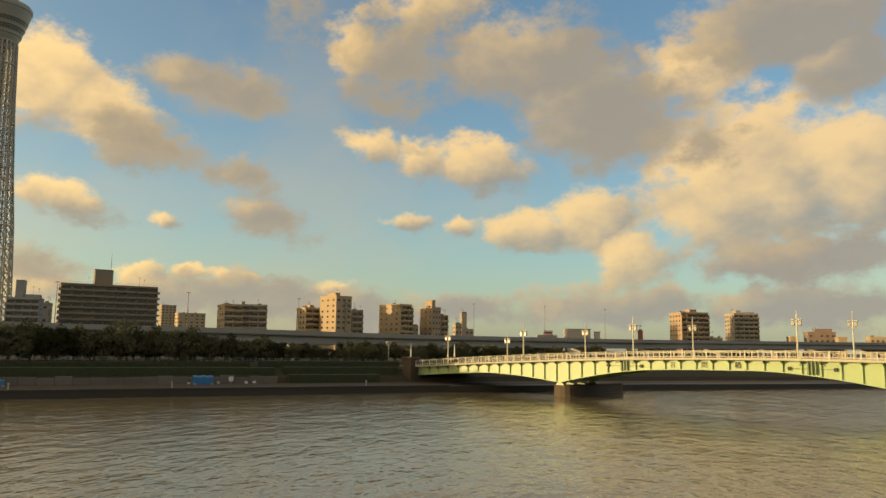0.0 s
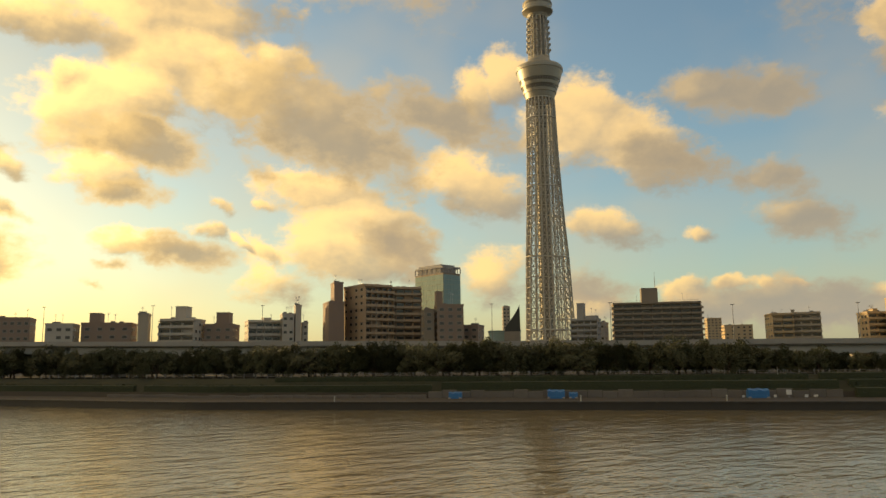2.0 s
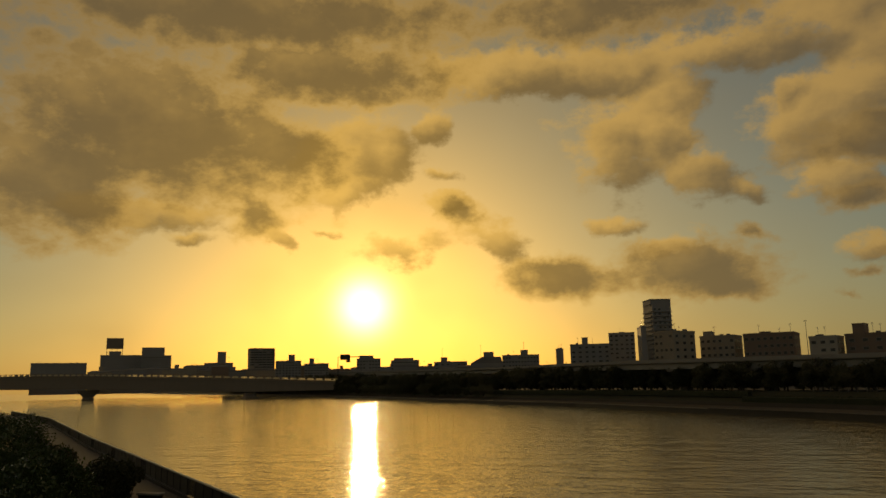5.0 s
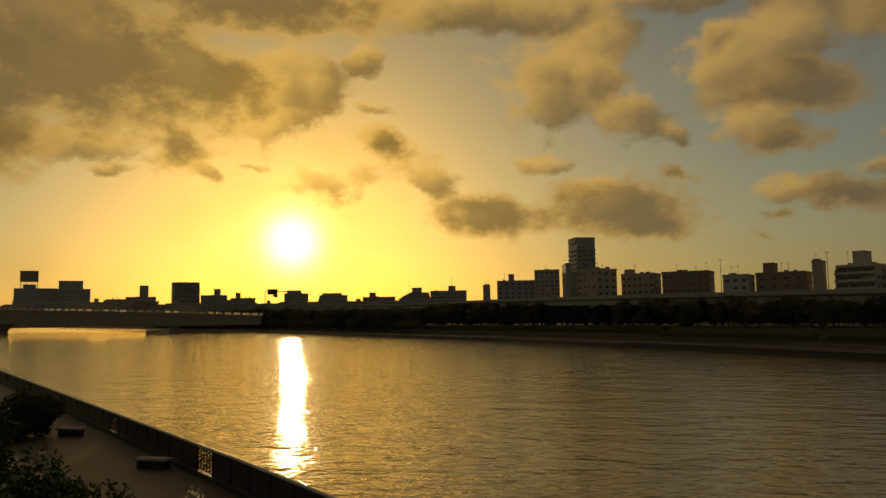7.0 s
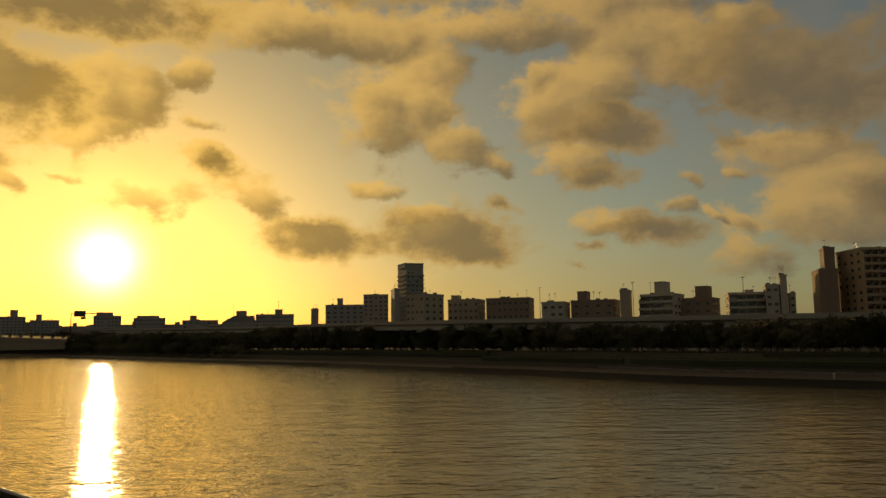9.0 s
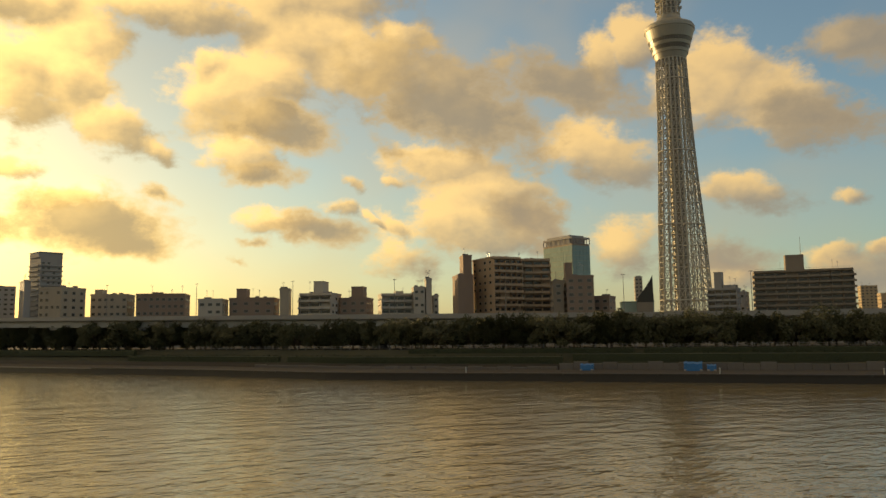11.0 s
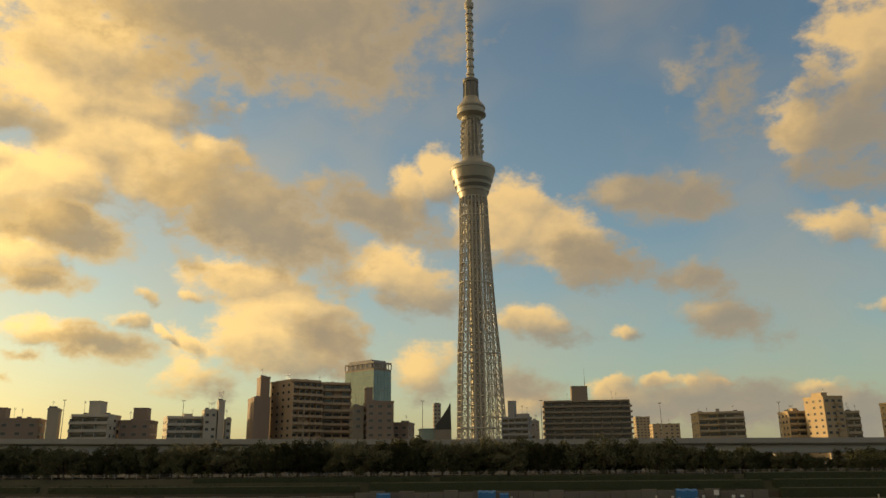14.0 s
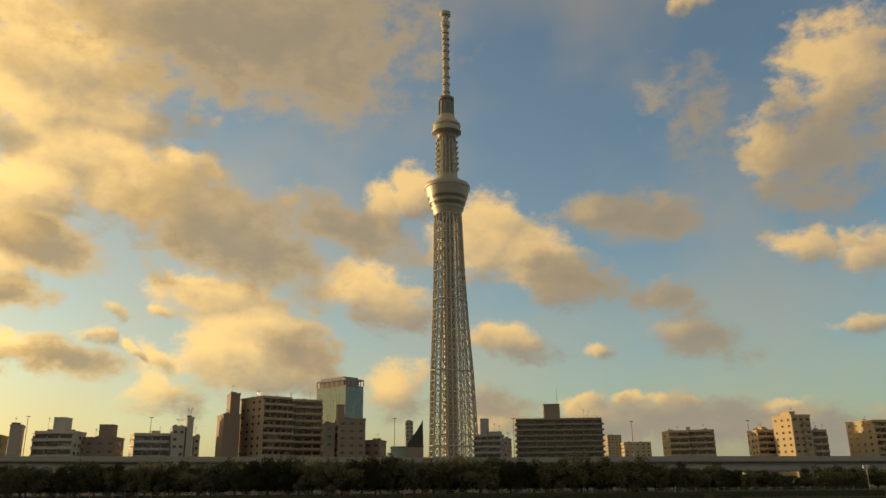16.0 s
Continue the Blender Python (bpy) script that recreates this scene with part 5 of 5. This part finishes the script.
def build_tree(seed, tall, spread, leaves, size, clump_n, trunk_share=0.16):
    rng = random.Random(seed)
    t = thing("bank_tree", pose(0, 0, -60), "leafy dark green broadleaf tree on the far bank", "tree", "trees on the far bank")
    fork = tall * trunk_share
    wood = Shape().path([(0, 0, -0.3), (0.08, 0.05, fork * 0.5), (0.0, 0.1, fork), (0.1, 0.0, tall * 0.75)], [0.26, 0.2, 0.17, 0.05], n=6)
    clumps = []
    for k in range(clump_n):
        w = 2 * math.pi * k / clump_n * 2.6 + rng.uniform(-0.4, 0.4)
        reach = spread * math.sqrt(rng.uniform(0.08, 1.0))
        z = fork + (tall - fork) * (0.02 + 0.90 * rng.random() ** 0.8) * (1.0 - 0.35 * (reach / spread) ** 2)
        c = (reach * math.cos(w), reach * math.sin(w), z)
        clumps.append((*c, tall * rng.uniform(0.10, 0.17)))
        if k % 2 == 0:
            wood.path([(0.02, 0.05, fork * rng.uniform(0.8, 1.2)), (c[0] * 0.5, c[1] * 0.5, fork + (z - fork) * 0.6), c], [0.11, 0.07, 0.02], n=4)
    part("trunk", wood.mesh("trunk", bark), t)
    v, f = leaf_cloud(rng, clumps, leaves, size, 0.8)
    part("crown", mesh_of("crown", v, f, leaf_mat), t)
    return t


TREES = [build_tree(11 + k, 7.0, s, 170, 0.20, n) for k, (s, n) in enumerate(((3.6, 34), (4.1, 40), (3.3, 32), (4.4, 40)))]


def plant(k, x, y, z, scale, turn):
    m = Matrix.Translation((x, y, z)) @ Matrix.Rotation(turn, 4, "Z")
    made = copy_thing(TREES[k % 4], m)
    made.matrix_basis = m @ Matrix.Diagonal((scale[0], scale[0], scale[1], 1.0))


rng = random.Random(3)
TREE_TOP = [(-330, 10.5), (-240, 9.7), (-190, 9.2), (-150, 8.2), (-120, 7.4), (-80, 6.6), (-60, 7.0), (-35, 7.4), (0, 7.6), (25, 7.6), (38, 6.2), (60, 4.9), (85, 4.4), (400, 4.4)]
x = -330.0
k = 0
while x < 78:
    k += 1
    h = along(TREE_TOP, x) * rng.uniform(0.92, 1.2)
    if 69 < x < 77:
        x += 4.0
        continue
    plant(k, x + rng.uniform(-1, 1), along(FAR_BANK, x) + rng.uniform(27, 33), 5.2, (h / 7.0 * rng.uniform(0.95, 1.2), h / 7.0), rng.uniform(0, 6))
    if k % 2 == 0:
        plant(k + 1, x + 3, along(FAR_BANK, x) + rng.uniform(36, 42), 5.2, (h / 7.0, h / 7.0 * 0.85), rng.uniform(0, 6))
    x += rng.uniform(3.2, 4.6)
# the wooded bank upstream
x = -1150.0
while x < -325:
    k += 1
    h = float(np.interp(x, (-1150, -700, -420, -330), (19.0, 15.5, 12.0, 10.5))) * rng.uniform(0.8, 1.06)
    plant(k, x, along(FAR_BANK, x) + rng.uniform(22, 32), 4.8, (h / 7.0 * 1.15, h / 7.0), rng.uniform(0, 6))
    if k % 2:
        plant(k + 2, x + 5, along(FAR_BANK, x) + rng.uniform(10, 16), 2.4, (h / 9.0, h / 11.0), rng.uniform(0, 6))
    x += rng.uniform(8, 12)
# trees by the bridge ramp and beyond it
for tx, ty, h in ((58, 172, 5.2), (64, 176, 5.0), (80, 176, 5.2), (88, 179, 5.6), (106, 178, 5.4), (111, 174, 5.0), (117, 180, 5.6), (122, 176, 5.2), (92, 172, 5.4), (100, 176, 4.6), (70, 163, 3.4), (84, 168, 4.4), (128, 178, 5.0), (138, 180, 5.5), (150, 178, 5.0), (163, 176, 5.6), (176, 172, 5.0), (188, 170, 5.2), (205, 172, 4.8), (225, 168, 5.4), (250, 165, 5.0),
                  (150, 400, 12), (158, 402, 11), (178, 392, 12), (186, 390, 11.5), (192, 388, 10.5), (196, 380, 9.5), (320, 400, 12), (336, 402, 11), (418, 330, 10)):
    k += 1
    plant(k, tx, ty, 5.1, (h / 7.0 * 1.2, h / 7.0), rng.uniform(0, 6))
for ob in TREES:
    for c in list(ob.children):
        bpy.data.objects.remove(c)
    bpy.data.objects.remove(ob)


def hedge(x0, x1, off, base, high, deep, leaves, name="clipped_hedge"):
    r = random.Random(int(x0 * 3 + off))
    verts, faces = [], []
    n = int((x1 - x0) / 0.8)
    clumps = []
    for i in range(n):
        xx = x0 + (x1 - x0) * (i + 0.5) / n
        for row in range(2):
            clumps.append((xx, along(FAR_BANK, xx) + off + (row - 0.5) * deep * 0.6 + r.uniform(-0.15, 0.15), base + high * (0.35 + 0.4 * row) + r.uniform(-0.1, 0.1), high * 0.42))
    v, f = leaf_cloud(r, clumps, leaves, 0.16)
    core = Shape()
    core.loft([[(xx, along(FAR_BANK, xx) + off - deep / 2, base - 0.2), (xx, along(FAR_BANK, xx) + off - deep * 0.4, base + high * 0.85), (xx, along(FAR_BANK, xx) + off + deep * 0.4, base + high * 0.9), (xx, along(FAR_BANK, xx) + off + deep / 2, base - 0.2)]
               for xx in np.linspace(x0, x1, max(2, int((x1 - x0) / 6)))])
    core.add(v, f)
    tagged(new(name, core.mesh("hedge", hedge_mat)), "dense green clipped hedge along the bank slope", "hedge")


for a, b, off, base, high, deep in ((-330, -150, 20.0, 4.0, 1.6, 1.6), (-150, -95, 17.5, 2.6, 1.5, 1.4), (-92, -24, 17.6, 2.6, 1.5, 1.4), (-22, 54, 18.6, 3.1, 1.5, 1.6), (56, 76, 15.5, 1.4, 1.9, 1.8), (-60, -10, 22.5, 4.6, 1.0, 1.0), (-8, 50, 22.5, 4.6, 1.0, 1.0), (52, 84, 22.0, 4.4, 1.5, 1.4), (56, 82, 18.8, 3.2, 1.5, 1.6)):
    hedge(a, b, off, base, high, deep, 26)

# ---- along the far terrace ----
def terrace_wall():
    t = thing("terrace_wall", pose(0, 0, 0), "stained pale concrete retaining wall along the terrace", "wall", kind="structure")
    r = random.Random(8)
    for k in range(27):
        x = -23.0 + 2.9 * k
        y = along(FAR_BANK, x) + 15.9
        part("panel", Shape().box(x, y, 1.2, 2.82, 0.5, 1.6 + r.uniform(-0.25, 0.2), chamfer=0.04, turn=-2.6).mesh("panel", stained_concrete), t)
    for k in range(24):
        x = -100.0 + 3.2 * k
        y = along(FAR_BANK, x) + 15.6
        part("low_panel", Shape().box(x, y, 1.2, 3.12, 0.5, 0.75 + r.uniform(-0.1, 0.15), chamfer=0.04, turn=-5).mesh("low_panel", stained_concrete), t)


terrace_wall()


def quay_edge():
    t = thing("quay_edge", pose(0, 0, 0), "dark shade-toned concrete coping blocks along the water", "quay", kind="structure")
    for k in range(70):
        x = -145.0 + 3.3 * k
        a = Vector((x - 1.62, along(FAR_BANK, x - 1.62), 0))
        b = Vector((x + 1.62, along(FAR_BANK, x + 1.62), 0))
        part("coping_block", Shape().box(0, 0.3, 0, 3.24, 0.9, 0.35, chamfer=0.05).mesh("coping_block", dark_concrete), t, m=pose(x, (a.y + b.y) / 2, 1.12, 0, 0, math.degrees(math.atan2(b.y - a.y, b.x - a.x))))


quay_edge()


def bank_fence():
    t = thing("bank_fence", pose(0, 0, 0), "thin pale post fence at the top of the bank", "fence")
    post = Shape().box(0, 0, -0.1, 0.14, 0.14, 1.25, chamfer=0.03).mesh("post", pole_grey)
    line = []
    for k in range(76):
        x = -130.0 + 2.8 * k
        y = along(FAR_BANK, x) + 24.6
        line.append((x, y, 6.2))
        part("post", post, t, m=pose(x, y, 5.3))
    for z in (0.0, -0.45):
        part("rail", Shape().path([(p[0], p[1], p[2] + z) for p in line], 0.04, n=4).mesh("rail", pole_grey), t)


bank_fence()


def tarpaulin_shelter(x, off, w, h):
    y = along(FAR_BANK, x) + off
    r = random.Random(int(x * 10))
    t = thing("tarpaulin_shelter", pose(x, y, 1.3), "low bright blue tarpaulin shelter on the terrace", "shelter", "tarpaulin shelters")
    secs = []
    for i in range(9):
        a = -w / 2 + w * i / 8
        sag = 0.12 * math.sin(i * 1.9) + r.uniform(-0.06, 0.06)
        secs.append([(a, -0.8, 0), (a + 0.05, -0.72, h * 0.8 + sag), (a, 0.0, h + sag * 0.6), (a, 0.75, h * 0.82 + sag), (a, 0.85, 0)])
    part("cover", Shape().loft(secs).mesh("cover", tarp), t)
    for a in (-w / 2 + 0.2, w / 2 - 0.2):
        part("weight", Shape().box(a, -1.0, 0, 0.5, 0.4, 0.3, chamfer=0.08).mesh("weight", concrete), t)


for x, w, h in ((-18.6, 2.6, 1.35), (1.3, 3.3, 1.7), (38.4, 3.7, 1.75)):
    tarpaulin_shelter(x, 13.6, w, h)
tarpaulin_shelter(4.6, 13.7, 1.6, 1.2)
for x, z, w, h in ((44.0, 1.9, 0.9, 0.9), (41.6, 1.4, 0.5, 0.5), (47.0, 1.4, 0.6, 0.5), (48.6, 1.5, 0.7, 0.4), (36.0, 1.4, 0.5, 0.4)):
    t = thing("notice_board", pose(x, along(FAR_BANK, x) + 14.2, 1.25), "small white board standing on the terrace", "board", "boards on the terrace")
    part("board", Shape().box(0, 0, z - 1.25, w, 0.08, h, chamfer=0.02).mesh("board", white_paint), t)
    part("post", Shape().box(0, 0.09, 0, 0.08, 0.08, z - 1.0).mesh("post", steel), t)
for x in (-40.0, 5.5, 66.0, 30.0):
    t = thing("mooring_post", pose(x, along(FAR_BANK, x) + 0.3, 1.4), "short pale mooring post on the quay edge", "post", "mooring posts")
    part("shaft", Shape().turned([(0.12, 0), (0.12, 0.9), (0.17, 0.95), (0.15, 1.1), (0.02, 1.14)], n=8).mesh("shaft", steel), t)

# the gate frame and the park lamps at the top of the bank
t = thing("park_board", pose(47.5, 166.0, 5.3), "white framed notice frame at the top of the bank", "board")
for a in (-0.8, 0.8):
    part("post", Shape().box(a, 0, -0.1, 0.14, 0.14, 2.1, chamfer=0.02).mesh("post", white_paint), t)
for z in (0.9, 1.9):
    part("rail", Shape().box(0, 0, z, 1.46, 0.1, 0.14, chamfer=0.02).mesh("rail", white_paint), t)
for x, y, tall in ((88.0, 168.0, 5.2), (118.0, 190.0, 5.0), (-62.0, 172.0, 3.0)):
    t = thing("park_lamp", pose(x, y, 5.2), "pale park lamp post with a cluster of lanterns", "street lamp", "park lamps")
    part("pole", Shape().path([(0, 0, 0), (0, 0, tall)], [0.12, 0.08], n=6).mesh("pole", rail_paint), t)
    for a in (-0.45, 0.45):
        part("lantern", Shape().turned([(0.1, tall - 0.8), (0.3, tall - 0.6), (0.3, tall - 0.1), (0.1, tall + 0.05)], x=a, n=8).mesh("lantern", lamp_glass), t)

# the black curved fin and the far roadside sign, and the roof billboard
t = thing("curved_fin", pose(-12.2, 297.5, 5.3), "black curved fin standing on a low roof", "roof ornament")
curve = [(-4.4, 14.3), (-3.6, 16.6), (-2.2, 18.4), (-0.7, 20.4), (0.7, 22.6), (1.7, 24.5), (1.9, 14.3)]
part("fin", Shape().loft([[(a, y, b) for a, b in curve] for y in (-0.5, 0.5)]).mesh("fin", black_steel), t)
part("base", Shape().box(-1.4, 0, 0, 6, 2.4, 14.31).mesh("base", WALLS["dark"]), t)
t = thing("roadside_sign", pose(-655.0, 262.0, 18.0, 0, 0, 68), "dark direction sign on an arm over the expressway", "road sign")
part("post", Shape().path([(-8, 0, 0), (-8, 0, 17.2), (11, 0, 17.2)], 0.45, n=5).mesh("post", black_steel), t)
part("board", Shape().box(-1.5, -0.5, 14.5, 9.0, 0.4, 5.0, chamfer=0.1).mesh("board", black_steel), t)
part("board", Shape().box(1.2, -0.55, 12.2, 4.0, 0.4, 2.2, chamfer=0.1).mesh("board_small", black_steel), t)
t = thing("roof_billboard", pose(-1029.0, 103.0, 51.3, 0, 0, 84.2), "large dark billboard on a steel frame above a hall roof", "billboard")
part("board", Shape().box(0, 0, 8.5, 19.5, 0.8, 13.5, chamfer=0.2).mesh("board", WALLS["dark"]), t)
for a in (-9, -3, 3, 9):
    part("strut", Shape().tube((a, 0.3, 0), (a, 0.3, 8.7), 0.3, n=5).mesh("strut", black_steel), t)

# ---- the near promenade ----
def promenade_railing():
    t = thing("promenade_railing", pose(0, 0, 0), "dark solid metal parapet with pierced lace panels along the promenade", "railing")
    r = random.Random(4)
    xs = [-258.0 + 2.0 * k for k in range(136)]
    line = [(x, along(NEAR_BANK, x) - 0.35, 3.66) for x in xs]
    part("handrail", Shape().path(line, 0.07, n=8).mesh("handrail", steel), t, "smooth metal handrail")
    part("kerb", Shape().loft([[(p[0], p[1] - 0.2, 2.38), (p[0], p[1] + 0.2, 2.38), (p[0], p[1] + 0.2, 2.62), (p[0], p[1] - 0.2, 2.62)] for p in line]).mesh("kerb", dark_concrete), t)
    for i, (a, b) in enumerate(zip(line, line[1:])):
        turn = math.degrees(math.atan2(b[1] - a[1], b[0] - a[0]))
        part("post", Shape().box(0, 0, 0, 0.12, 0.12, 1.06, chamfer=0.02).mesh("post", black_steel), t, m=pose(a[0], a[1], 2.6, 0, 0, turn))
        s = Shape()
        if i % 8 == 0:
            # pierced panel: a lattice of curved strips with open eyes
            for k in range(6):
                s.path([(-0.92 + 0.368 * k + 0.06 * math.sin(3.1 * j + k), 0, 0.06 + 0.1 * j) for j in range(10)], 0.045, n=4)
            for j in range(8):
                s.path([(-0.92 + 0.23 * k, 0, 0.08 + 0.125 * j + 0.035 * math.sin(2.3 * k + j)) for k in range(9)], 0.034, n=4)
            name = "lace_panel"
        elif a[0] > -22:
            for k in range(13):
                s.box(-0.9 + 0.15 * k, 0, 0.04, 0.03, 0.05, 0.96)
            name = "baluster_panel"
        else:
            s.box(0, 0, -0.03, 1.94, 0.06, 1.05, chamfer=0.015)
            name = "panel"
        part(name, s.mesh(name, black_steel), t, m=pose((a[0] + b[0]) / 2, (a[1] + b[1]) / 2, 2.62, 0, 0, turn))


promenade_railing()


def stone_bench(x, y, turn):
    t = thing("stone_bench", pose(x, y, 2.38, 0, 0, turn), "low stone block bench on the promenade", "bench", "promenade benches")
    part("seat", Shape().box(0, 0, 0.36, 1.7, 0.62, 0.14, chamfer=0.04).mesh("seat", concrete), t)
    part("base", Shape().box(0, 0, 0, 1.45, 0.46, 0.37, chamfer=0.03).mesh("base", dark_concrete), t)


stone_bench(-50.4, 7.5, 40)
stone_bench(-36.6, 8.9, 40)
stone_bench(-64.0, 6.4, 40)


def shrub(x, y, z, wide, tall, leaves, size, mat, stems=6, seed=0, words="dark green shrub on the planted slope"):
    r = random.Random(seed)
    t = thing("shrub", pose(x, y, z), words, "shrub", "shrubs on the near bank")
    wood = Shape()
    clumps = []
    for k in range(stems * 3):
        w, reach = r.uniform(0, 6.28), wide * math.sqrt(r.random())
        c = (reach * math.cos(w), reach * math.sin(w), tall * (0.25 + 0.65 * r.random()) * (1.0 - 0.35 * (reach / wide) ** 2))
        clumps.append((*c, 0.22 * (wide + tall) * r.uniform(0.5, 0.9)))
        if k < stems:
            wood.path([(0.1 * c[0], 0.1 * c[1], -0.2), (c[0] * 0.6, c[1] * 0.6, c[2] * 0.7), (c[0] * 1.15, c[1] * 1.15, c[2] * 1.25)], [0.05, 0.03, 0.01], n=4)
    v, f = leaf_cloud(r, clumps, leaves, size, 0.8)
    part("stem", wood.mesh("stem", bark), t)
    part("crown", mesh_of("crown", v, f, mat), t)


def slope_z(y):
    return 2.3 + max(0.0, min(1.0, (4.4 - y) / 4.0)) * 2.6


shrub(-51.6, 4.7, 2.3, 2.0, 2.8, 480, 0.11, leaf_mat, 9, 1, "large rounded dark bush on the promenade edge")
shrub(-62.0, 2.4, slope_z(2.4), 2.0, 1.6, 260, 0.12, leaf_mat, 7, 2)
for i, (x, y, w, h) in enumerate(((-16.5, 0.9, 1.3, 0.95), (-18.5, 1.9, 1.2, 1.1), (-15.2, 2.1, 1.0, 0.9), (-21.5, 1.0, 1.4, 1.2), (-25.0, 0.4, 1.5, 1.5), (-13.8, 1.4, 0.9, 0.7),
                                  (-19.4, 3.6, 0.6, 1.9), (-28.5, 0.8, 1.6, 1.6), (-33.0, 0.6, 1.7, 1.7), (-17.2, 3.2, 0.8, 1.0), (-38.5, 0.8, 1.7, 1.6), (-44.0, 0.6, 1.8, 1.6), (-14.6, 0.1, 1.2, 0.8), (-24.0, 0.5, 1.0, 2.6), (-29.5, 1.0, 1.1, 2.7), (-36.0, -0.8, 1.5, 3.0), (-46.0, -0.6, 1.9, 3.0), (-58.0, -0.6, 2.2, 3.2), (-20.5, -0.7, 1.0, 2.0),
                                  (-20.9, 1.8, 1.1, 2.1), (-18.9, 2.1, 1.0, 2.2), (-17.8, 2.4, 0.9, 2.1), (-17.3, 2.8, 0.8, 2.3), (-17.7, 3.5, 0.6, 2.6), (-15.4, 1.4, 1.0, 2.2), (-16.6, 3.7, 0.5, 2.5))):
    shrub(x, y, slope_z(y), w, h, (330, 110)[i == 6], 0.07, near_leaf_mat, 6, 20 + i)
